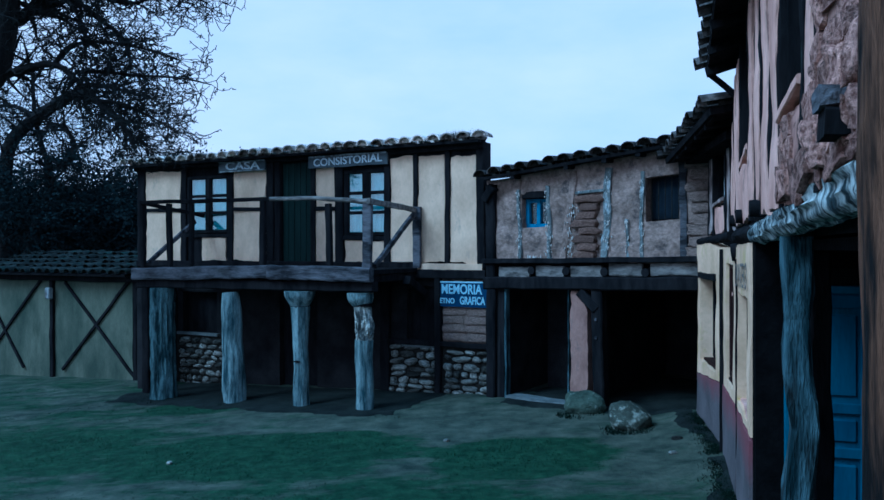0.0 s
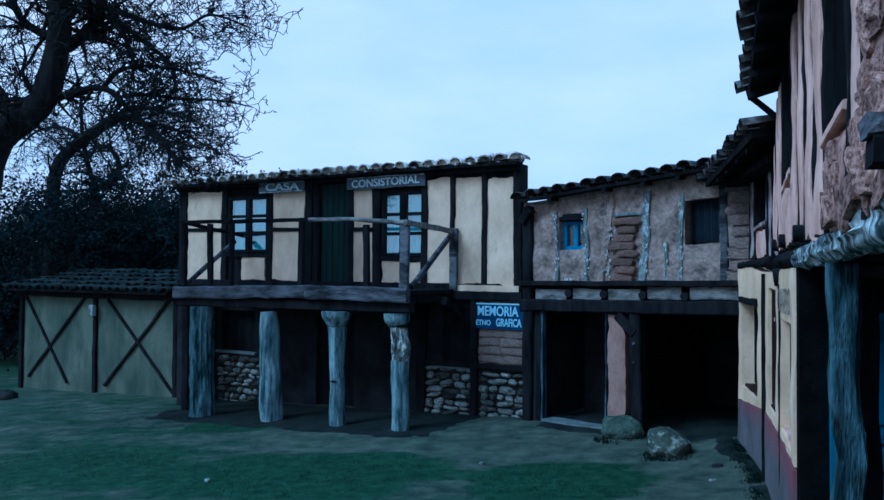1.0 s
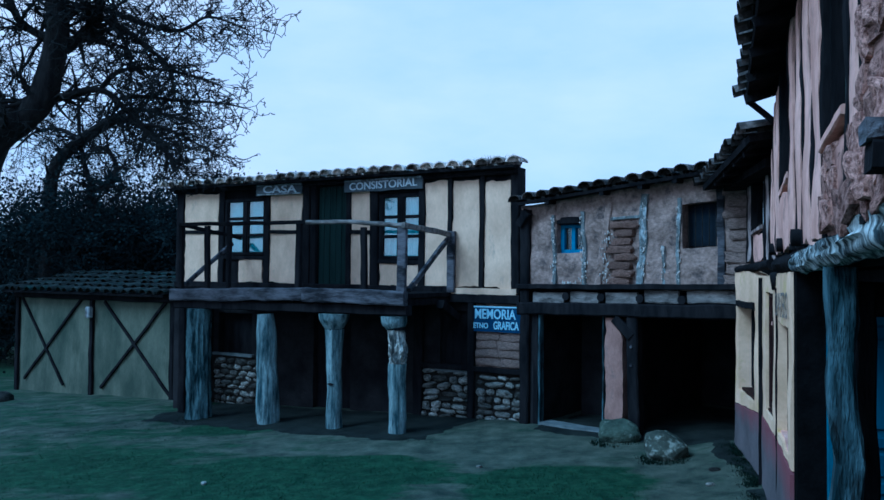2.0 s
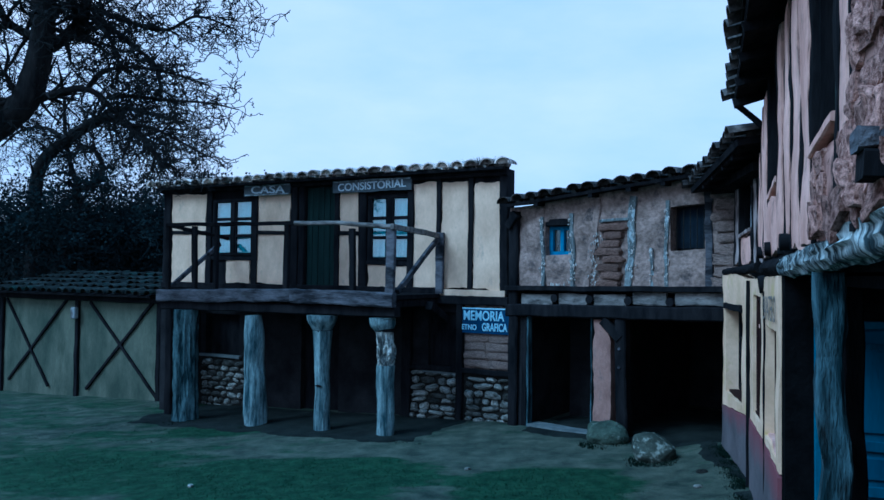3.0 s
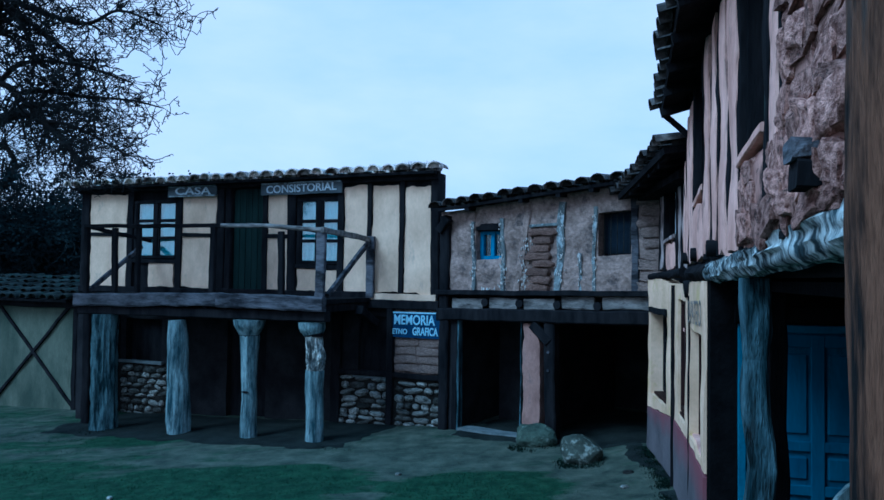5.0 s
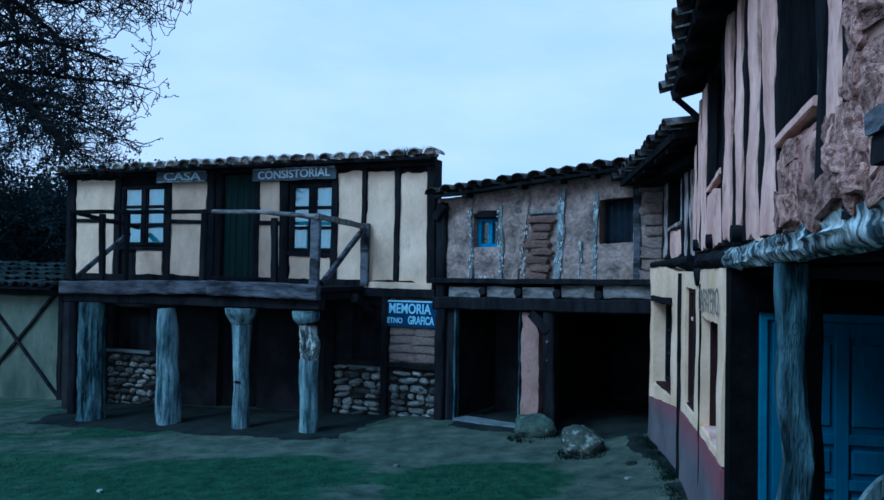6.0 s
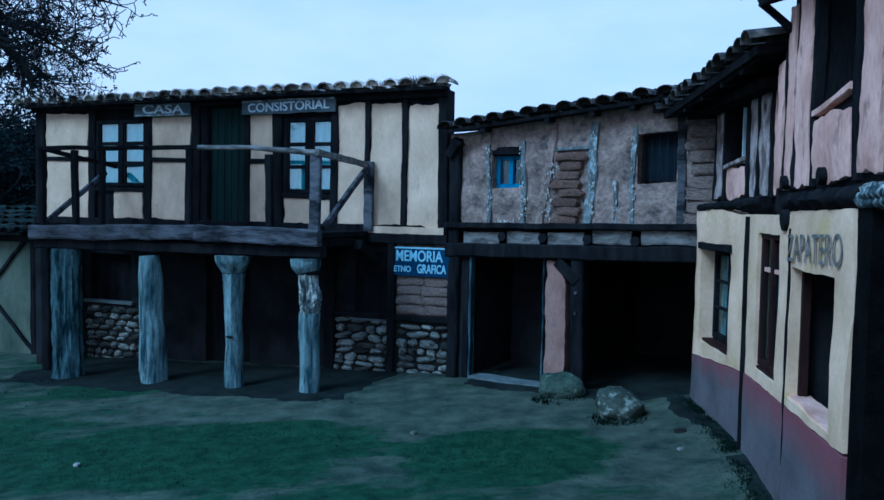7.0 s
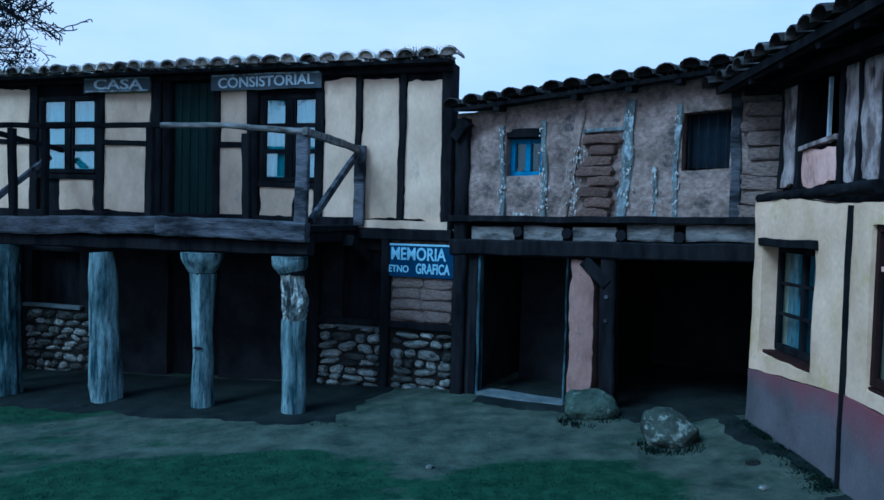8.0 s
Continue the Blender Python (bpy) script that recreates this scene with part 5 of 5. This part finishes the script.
# ---- pole and cart wheel close by ----
def pole():
    x, y = 1.56, 2.15
    bm = log([(x + 0.03, -y, 0.2), (x + 0.015, -y, 1.6), (x, -y, 3.0), (x - 0.015, -y, 4.95)], [0.15, 0.14, 0.135, 0.13], 22, 0.05, None, 0.1, 3)
    p = place("wooden_pole", Matrix.Identity(4), "stout weathered brown wooden pole with dark knots", "pole")
    part("shaft", bm, POLE_BROWN, p, "", True)
    for z, a in ((2.78, 233), (2.52, 235), (3.5, 215)):
        o = new("knot", rock_mesh("knot", TIMBER, 0.03, 0.02, 0.045, z, 2, 0.2))
        o.parent = p
        o.matrix_basis = Matrix.Translation((x + 0.134 * math.cos(radians(a)), y + 0.134 * math.sin(radians(a)), z)) @ pose(0, 0, 0, 0, 0, a - 90)


pole()


def cart_wheel():
    w = place("cart_wheel", FRONT_D @ pose(1.12, 1.25, 0.97, 0, 0, 90), "pale weathered wooden cart wheel standing in the porch", "wheel")
    bm = bmesh.new()
    n, rings = 40, []
    for i in range(n):
        a = 2 * math.pi * i / n
        rings.append([bm.verts.new((r * math.cos(a), y, r * math.sin(a))) for r, y in ((0.6, -0.035), (0.6, 0.035), (0.52, 0.035), (0.52, -0.035))])
    for i in range(n):
        p, q = rings[i], rings[(i + 1) % n]
        for j in range(4):
            bm.faces.new((p[j], p[(j + 1) % 4], q[(j + 1) % 4], q[j]))
    part("rim", bm, POST_GREY, w)
    part("hub", log([(0, -0.1, 0), (0, 0.1, 0)], [0.1, 0.085], 14, 0.03), POST_GREY, w)
    for i in range(10):
        a = 2 * math.pi * (i + 0.3) / 10
        part("spoke", beam((0.08 * math.cos(a), 0, 0.08 * math.sin(a)), (0.54 * math.cos(a), 0, 0.54 * math.sin(a)), 0.045, 0.04, (0, 1, 0), 0.004), POST_GREY, w)


cart_wheel()


# ---- the outbuilding with crossed timbers ----
def outbuilding():
    rng = random.Random(41)
    h = place("outbuilding", FRONT_A, "low ochre outbuilding with crossed dark timbers", "shed")
    part("wall", slab(-15.6, -9.12, -1.2, 2.02, -0.3, 0.0, (), 0.25, 0.02, 0.01), HUT_PLASTER, h, "dull ochre plaster", True)
    shell(h, -15.6, -9.12, 2.6, -1.2, 2.0)
    for u in (-15.5, -12.25, -9.2):
        part("post", beam((u, 0.03, -0.7), (u, 0.03, 2.0), 0.13, 0.09), TIMBER, h, "dark post")
    part("plate", beam((-15.6, 0.04, 2.0), (-9.1, 0.04, 2.0), 0.14, 0.12, (0, 0, 1)), TIMBER, h, "dark wall plate")
    for a, b, c, d in ((-15.15, -12.7, -15.3, -13.4), (-11.85, -9.45, -11.75, -9.2)):
        part("brace", beam((a, 0.03, -0.35), (b, 0.03, 1.95), 0.075, 0.05, (0, 0, 1)), TIMBER, h, "dark crossed brace")
        part("brace", beam((c, 0.036, 1.9), (d, 0.036, -0.4), 0.075, 0.05, (0, 0, 1)), TIMBER, h, "dark crossed brace")
    part("bracket_lamp", box(-12.34, -12.16, 0.06, 0.2, 1.45, 1.75, 0.03), JAMB_PALE, h, "pale box on the post")
    tiled_roof(h, (-15.8, 0.35, 2.12), (-9.2, 0.35, 2.12), 2.6, 10, 0.33, 5, rng, "dark mossy tiled roof", tile=TILE_BLACK)


outbuilding()


# ---- trees ----
def tube(verts, faces, path, radii, n):
    base = len(verts)
    for i, (p, r) in enumerate(zip(path, radii)):
        d = (path[min(i + 1, len(path) - 1)] - path[max(i - 1, 0)])
        d = d.normalized() if d.length else Vector((0, 0, 1))
        x = d.cross(Vector((0.3, 0.9, 0.1))).normalized()
        y = d.cross(x)
        for j in range(n):
            a = 2 * math.pi * j / n
            verts.append(p + (x * math.cos(a) + y * math.sin(a)) * r)
    for i in range(len(path) - 1):
        for j in range(n):
            faces.append((base + i * n + j, base + i * n + (j + 1) % n, base + (i + 1) * n + (j + 1) % n, base + (i + 1) * n + j))


def grow(start, direction, length, radius, depth, rng, out, twigs, droop, spread):
    """One limb with its side shoots; thick limbs go to out, thin ones to twigs."""
    n = max(3, int(length / 0.11))
    wild = 0.13 if radius > 0.03 else 0.24
    p, d = start.copy(), direction.normalized()
    path, rad = [p.copy()], [radius]
    for i in range(n):
        d = (d + Vector((rng.gauss(0, wild), rng.gauss(0, wild), rng.gauss(0, wild) + droop))).normalized()
        p = p + d * (length / n)
        path.append(p.copy())
        rad.append(max(0.0075, radius * (1 - 0.75 * (i + 1) / n)))
    tgt = out if radius > 0.03 else twigs
    tube(tgt[0], tgt[1], path, rad, 7 if radius > 0.03 else 3)
    if depth:
        shoots = max(2, int(length * spread))
        for k in range(shoots):
            i = rng.randint(max(1, n // 5), n)
            a = Vector((rng.gauss(0, 1), rng.gauss(0, 1), rng.gauss(0, 0.8))).normalized()
            nd = ((path[i] - path[i - 1]).normalized() * 0.55 + a * 0.8).normalized()
            grow(path[i], nd, length * rng.uniform(0.35, 0.62), max(0.0085, rad[i] * rng.uniform(0.4, 0.62)), depth - 1, rng, out, twigs, droop, spread)


def smooth_path(pts, per=6):
    v = [Vector(p) for p in pts]
    out = []
    for i in range(len(v) - 1):
        a, b, c, d = v[max(i - 1, 0)], v[i], v[i + 1], v[min(i + 2, len(v) - 1)]
        for k in range(per):
            t = k / per
            out.append(0.5 * ((2 * b) + (c - a) * t + (2 * a - 5 * b + 4 * c - d) * t * t + (3 * b - a - 3 * c + d) * t * t * t))
    return out + [v[-1]]


def as_mesh(name, data, mat):
    me = bpy.data.meshes.new(name)
    me.from_pydata(data[0], [], data[1])
    for p in me.polygons:
        p.use_smooth = True
    me.materials.append(mat)
    return me


def tree(label, limbs, seed, depth, spread, droop, leaf=0.0, mat=TWIG):
    """limbs: a trunk first, then great limbs, each a list of points with the radius at both ends and how long its shoots are."""
    rng = random.Random(seed)
    out, twigs, trunk, great = ([], []), ([], []), ([], []), {}
    for i, (pts, r0, r1, shoot, count) in enumerate(limbs):
        path = smooth_path(pts)
        rad = [r0 + (r1 - r0) * k / (len(path) - 1) for k in range(len(path))]
        rad = [r * (1 + 0.12 * fbm(k * 0.4 + i * 9, seed)) for k, r in enumerate(rad)]
        tube(*(trunk if i == 0 else great.setdefault(i, ([], []))), path, rad, 12)
        for k in range(count):
            j = rng.randint(len(path) // 4 if i == 0 else 2, len(path) - 1)
            a = Vector((rng.gauss(0, 1), rng.gauss(0, 0.8), rng.gauss(0.1, 0.8))).normalized()
            nd = ((path[j] - path[j - 1]).normalized() * 0.5 + a).normalized()
            grow(path[j], nd, shoot * rng.uniform(0.6, 1.15), min(0.05, rad[j] * 0.5), depth, rng, out, twigs, droop, spread)
    t = place("tree", Matrix.Translation(limbs[0][0][0]), label, "tree", "trees behind the outbuilding")
    for name, data, m in [("trunk", trunk, BARK)] + [("limb", g, BARK) for g in great.values()] + [("branchwork", out, BARK), ("crown", twigs, mat)]:
        if data[0]:
            o = new(name, as_mesh(name, data, m))
            o.parent = t
            o.matrix_basis = Matrix.Translation(-Vector(limbs[0][0][0]))
    if leaf:
        vs, fs = [], []
        pick = [v for v in twigs[0] if rng.random() < leaf]
        for p in pick:
            b = len(vs)
            c = p + Vector((rng.gauss(0, 0.05), rng.gauss(0, 0.05), rng.gauss(0, 0.05)))
            x = Vector((rng.gauss(0, 1), rng.gauss(0, 1), rng.gauss(0, 1))).normalized() * rng.uniform(0.02, 0.05)
            y = x.cross(Vector((rng.gauss(0, 1), rng.gauss(0, 1), rng.gauss(0, 1)))).normalized() * rng.uniform(0.012, 0.03)
            vs += [c - x, c + y, c + x, c - y]
            fs.append((b, b + 1, b + 2, b + 3))
        o = new("leaves", as_mesh("leaves", (vs, fs), LEAF))
        o.parent = t
        o.matrix_basis = Matrix.Translation(-Vector(limbs[0][0][0]))
    return t


tree("great dark bare tree with a leaning forked trunk", [
    ([(-9.77, 14.35, 1.79), (-9.58, 14.35, 3.30), (-9.35, 14.35, 4.49), (-9.07, 14.35, 5.20), (-8.60, 14.35, 5.55), (-8.21, 14.35, 5.92), (-8.02, 14.35, 6.54), (-7.91, 14.35, 7.19), (-7.95, 14.35, 7.84), (-8.10, 14.35, 8.72)], 0.36, 0.17, 1.5, 18),
    ([(-8.85, 14.35, 5.63), (-9.09, 14.50, 5.93), (-9.36, 14.65, 6.23), (-9.77, 14.35, 6.90)], 0.11, 0.06, 1.2, 14),
    ([(-8.09, 14.35, 7.13), (-8.52, 14.65, 7.29), (-8.80, 14.50, 7.53), (-8.90, 14.35, 7.97), (-9.12, 14.65, 8.53)], 0.09, 0.05, 1.2, 22),
    ([(-8.04, 14.35, 5.87), (-7.60, 14.35, 6.04), (-7.04, 14.35, 6.10), (-6.70, 14.35, 5.88), (-6.27, 14.35, 5.44), (-5.80, 14.35, 4.99), (-5.56, 14.35, 4.64)], 0.075, 0.025, 0.95, 40),
    ([(-6.65, 14.35, 5.96), (-6.24, 14.50, 6.00), (-5.60, 14.65, 5.95), (-4.73, 14.35, 5.84), (-4.19, 14.50, 5.74)], 0.045, 0.01, 0.7, 34),
    ([(-7.93, 14.35, 6.81), (-7.51, 14.65, 7.29), (-7.20, 14.50, 7.72), (-6.97, 14.35, 8.25)], 0.13, 0.07, 1.2, 30),
    ([(-7.18, 14.35, 7.61), (-6.70, 14.35, 7.17), (-6.45, 14.35, 6.62), (-6.49, 14.35, 6.20)], 0.05, 0.02, 0.8, 24),
    ([(-6.95, 14.35, 7.50), (-6.37, 14.50, 7.05), (-5.85, 14.65, 6.59), (-5.65, 14.35, 6.02)], 0.055, 0.02, 0.85, 34),
    ([(-7.20, 14.35, 7.72), (-6.51, 14.65, 7.49), (-5.62, 14.50, 7.25), (-4.97, 14.35, 7.45), (-4.31, 14.65, 7.28)], 0.06, 0.012, 0.85, 50),
    ([(-7.04, 14.35, 6.10), (-6.77, 14.35, 6.41), (-6.25, 14.35, 6.51), (-5.50, 14.35, 6.40), (-4.73, 14.35, 6.17)], 0.05, 0.012, 0.8, 46),
    ([(-6.27, 14.35, 5.44), (-5.81, 14.50, 5.39), (-5.26, 14.65, 5.12), (-4.77, 14.35, 4.85)], 0.04, 0.012, 0.7, 34),
    ([(-6.97, 14.35, 8.25), (-6.08, 14.65, 8.12), (-5.31, 14.50, 8.21), (-4.65, 14.35, 7.98)], 0.06, 0.014, 1, 36),
    ([(-8.21, 14.35, 5.92), (-8.50, 14.35, 6.22), (-8.74, 14.35, 6.55), (-8.86, 14.35, 6.99)], 0.03, 0.012, 0.7, 20),
], 3, 3, 5.6, -0.01)
tree("dark arching bare tree behind the outbuilding", [
    ([(-14.81, 25.35, 1.08), (-14.76, 25.35, 2.61), (-14.75, 25.35, 4.13), (-14.68, 25.35, 5.66), (-14.40, 25.35, 6.39), (-13.73, 25.35, 7.00), (-12.94, 25.35, 7.53), (-12.40, 25.35, 7.83)], 0.26, 0.16, 1.7, 16),
    ([(-12.40, 25.35, 7.83), (-11.52, 25.50, 7.46), (-10.77, 25.65, 6.60), (-10.41, 25.35, 6.03)], 0.14, 0.05, 1.5, 34),
    ([(-14.07, 25.35, 2.23), (-13.82, 25.65, 3.66), (-13.38, 25.50, 4.48), (-13.26, 25.35, 5.37), (-13.67, 25.65, 6.19), (-13.81, 25.50, 7.19), (-13.80, 25.35, 8.63)], 0.16, 0.05, 1.5, 26),
    ([(-13.26, 25.35, 5.37), (-12.61, 25.35, 5.56), (-12.43, 25.35, 6.23), (-12.83, 25.35, 6.76), (-13.33, 25.35, 6.76)], 0.12, 0.05, 1.2, 20),
    ([(-12.94, 25.35, 7.53), (-11.97, 25.50, 8.13), (-10.79, 25.65, 7.92), (-9.81, 25.35, 7.63)], 0.1, 0.03, 1.4, 34),
    ([(-13.73, 25.35, 7.00), (-14.54, 25.65, 7.48), (-15.34, 25.50, 7.39), (-15.93, 25.35, 6.82)], 0.07, 0.03, 1.4, 26),
], 8, 3, 4.2, -0.03, 0.05)


def thicket():
    """Bare scrub and small trees beyond the outbuilding, as one mass of stems and twigs."""
    rng = random.Random(77)
    out, twigs = ([], []), ([], [])
    for i in range(60):
        near = i < 40
        x, y = (rng.uniform(-16.8, -10.6) if near else rng.uniform(-26, -16.5)), rng.uniform(27, 33)
        for k in range(2):
            grow(Vector((x, y, -0.6)), Vector((rng.gauss(0, 0.22), rng.gauss(0, 0.2), 1)), rng.uniform(4.2, 6.2) if near else rng.uniform(3.4, 5.2), 0.08, 3, rng, out, twigs, 0.015, 2.5 if near else 2.0)
    base = len(out[0])
    out[0].extend(twigs[0])
    out[1].extend([tuple(i + base for i in f) for f in twigs[1]])
    tagged(new("thicket", as_mesh("thicket", out, WOODS)), "dark leafless scrub beyond the outbuilding", "scrub", kind="stuff")
    vs, fs = [], []
    for p in twigs[0]:
        if rng.random() < ((0.45 if p.z < 4.3 else 0.04) if p.x < -17.0 else (0.55 if p.z > 3.7 else 0.16)):
            b = len(vs)
            c = p + Vector((rng.gauss(0, 0.12), rng.gauss(0, 0.12), rng.gauss(0, 0.12)))
            a = Vector((rng.gauss(0, 1), rng.gauss(0, 1), rng.gauss(0, 1))).normalized() * rng.uniform(0.03, 0.07)
            q = a.cross(Vector((rng.gauss(0, 1), rng.gauss(0, 1), rng.gauss(0, 1)))).normalized() * rng.uniform(0.03, 0.06)
            vs += [c - a, c + q, c + a, c - q]
            fs.append((b, b + 1, b + 2, b + 3))
    tagged(new("undergrowth", as_mesh("undergrowth", (vs, fs), LEAF)), "dull dark leaves of the far undergrowth", "undergrowth", kind="stuff")


thicket()


# ---- dark sheets that paint the shade under the balcony and in the doorways ----
def dark_earth_sheet(name, f, u0, u1, w0, w1, label):
    """A thin spread of dark earth colour lying on the ground, with a ragged edge."""
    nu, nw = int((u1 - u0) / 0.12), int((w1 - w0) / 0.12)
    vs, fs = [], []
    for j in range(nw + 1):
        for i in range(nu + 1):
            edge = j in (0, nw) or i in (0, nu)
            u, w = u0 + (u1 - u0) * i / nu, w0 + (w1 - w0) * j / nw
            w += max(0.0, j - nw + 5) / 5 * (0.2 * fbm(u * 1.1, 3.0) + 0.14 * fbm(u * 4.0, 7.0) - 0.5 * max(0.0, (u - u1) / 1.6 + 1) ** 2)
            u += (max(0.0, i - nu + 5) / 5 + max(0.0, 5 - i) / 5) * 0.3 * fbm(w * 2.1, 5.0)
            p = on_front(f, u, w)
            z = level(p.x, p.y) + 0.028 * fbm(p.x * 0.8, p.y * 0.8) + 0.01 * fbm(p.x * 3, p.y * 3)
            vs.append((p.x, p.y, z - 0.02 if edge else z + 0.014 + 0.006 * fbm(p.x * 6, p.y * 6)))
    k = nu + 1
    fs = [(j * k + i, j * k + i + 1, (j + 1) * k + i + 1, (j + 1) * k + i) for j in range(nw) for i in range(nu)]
    me = as_mesh(name, (vs, fs), DARK_EARTH)
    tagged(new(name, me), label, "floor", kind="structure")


# These two sheets put the porch and doorway shade into the ground's colour.
dark_earth_sheet("floor_porch", FRONT_A, -7.6, -0.75, -0.05, 2.4, "dark earth sheet painting the shade under the balcony")
dark_earth_sheet("floor_passage", FRONT_B, -0.35, 3.3, -3.4, 0.4, "dark earth sheet painting the shade inside the doorways")
# Darker ragged strips along the foot of the yellow front.
dark_earth_sheet("ground_damp_strip", FRONT_C, -0.5, 2.2, -0.02, 0.4, "darker earth along the foot of the yellow wall")
dark_earth_sheet("ground_damp_strip", FRONT_D, -3.1, 0.1, -0.06, 0.3, "darker earth along the foot of the yellow wall")


# ---- grass blades and loose stones ----
def grass_blades():
    rng = random.Random(9)
    vs, fs = [], []
    for i in range(90000):
        x, y = rng.uniform(-11, 4), rng.uniform(6.0, 18.5)
        if grassiness(x, y) + 0.3 * fbm(x * 0.8, y * 2.0) < rng.uniform(0.42, 0.9):
            continue
        z = level(x, y) + 0.02 * fbm(x * 0.8, y * 0.8) - 0.005
        hgt, a = rng.uniform(0.012, 0.036), rng.uniform(0, 6.28)
        dx, dy = 0.005 * math.cos(a), 0.005 * math.sin(a)
        b = len(vs)
        vs += [(x - dx, y - dy, z), (x + dx, y + dy, z), (x + rng.gauss(0, 0.022), y + rng.gauss(0, 0.022), z + hgt)]
        fs.append((b, b + 1, b + 2))
    me = bpy.data.meshes.new("grass")
    me.from_pydata(vs, [], fs)
    me.materials.append(GRASS)
    tagged(new("grass", me), "short damp grass blades on the plaza", "grass", kind="stuff")


grass_blades()


def loose_stones():
    rng = random.Random(15)
    for x, y, s in ((3.3, 10.9, 0.08), (3.1, 10.35, 0.06), (-12.3, 19.4, 0.35), (-12.9, 19.6, 0.28), (-13.6, 19.2, 0.3), (-3.6, 11.0, 0.05), (0.2, 11.6, 0.05)):
        o = new("loose_stone", rng.choice(STONES))
        o.matrix_world = pose(x, y, level(x, y) + s * 0.25, 0, 0, rng.uniform(0, 180)) @ Matrix.Diagonal((s, s * 0.7, s * 0.5, 1))
        tagged(o, "loose pale stone lying on the earth", "stone", "loose stones")


loose_stones()


def weeds():
    """A dry tuft grown into the end of the balcony house's roof."""
    rng = random.Random(4)
    vs, fs = [], []
    for i in range(90):
        u = rng.uniform(-0.75, -0.05)
        c = on_front(FRONT_A, u, rng.uniform(0.0, 0.2), 4.84)
        b = len(vs)
        lean = Vector((rng.gauss(0, 0.06), rng.gauss(0, 0.05), rng.uniform(0.06, 0.16)))
        side = Vector((0.006, -0.003, 0))
        vs += [c - side, c + side, c + lean]
        fs.append((b, b + 1, b + 2))
    tagged(new("weeds", as_mesh("weeds", (vs, fs), LEAF)), "dry weeds rooted between roof tiles", "weeds", kind="stuff")


weeds()


def dark_weeds():
    """Dark tufts along the foot of the yellow front, the posts and the boulders."""
    rng = random.Random(6)
    vs, fs = [], []

    def tuft(x, y, tall):
        z = level(x, y) - 0.01
        for k in range(9):
            b = len(vs)
            c = Vector((x + rng.gauss(0, 0.035), y + rng.gauss(0, 0.035), z))
            a = rng.uniform(0, 6.28)
            side = Vector((0.009 * math.cos(a), 0.009 * math.sin(a), 0))
            vs.extend([c - side, c + side, c + Vector((rng.gauss(0, 0.03), rng.gauss(0, 0.03), tall * rng.uniform(0.5, 1.2)))])
            fs.append((b, b + 1, b + 2))

    for f, a, b, n in ((FRONT_C, 0.0, 2.2, 700), (FRONT_M, 0.0, 1.2, 340), (FRONT_D, -1.75, 0.3, 400)):
        for i in range(n):
            u = rng.uniform(a, b)
            if fbm(u * 1.6, f.translation.y) < -0.35:
                continue
            c = on_front(f, u, 0.02 + abs(rng.gauss(0, 0.06 + 0.05 * rng.random())))
            tuft(c.x, c.y, 0.02 + 0.03 * rng.random())
    for u in (-6.5, -4.62, -2.97, -1.57):
        for i in range(110):
            c = on_front(FRONT_A, u + 0.15 + rng.gauss(0, 0.4), 1.85 + rng.gauss(0, 0.16))
            tuft(c.x, c.y, 0.03)
    for x, y, n in ((2.88, 11.79, 60), (2.31, 13.0, 25)):
        for i in range(n):
            a = rng.uniform(0, 6.28)
            tuft(x + 0.3 * math.cos(a) + rng.gauss(0, 0.05), y + 0.24 * math.sin(a) + rng.gauss(0, 0.04), 0.07)
    tagged(new("weed_fringe", as_mesh("weed_fringe", (vs, fs), WEED)), "dark low weeds at wall foot, posts and boulders", "weeds", kind="stuff")


dark_weeds()
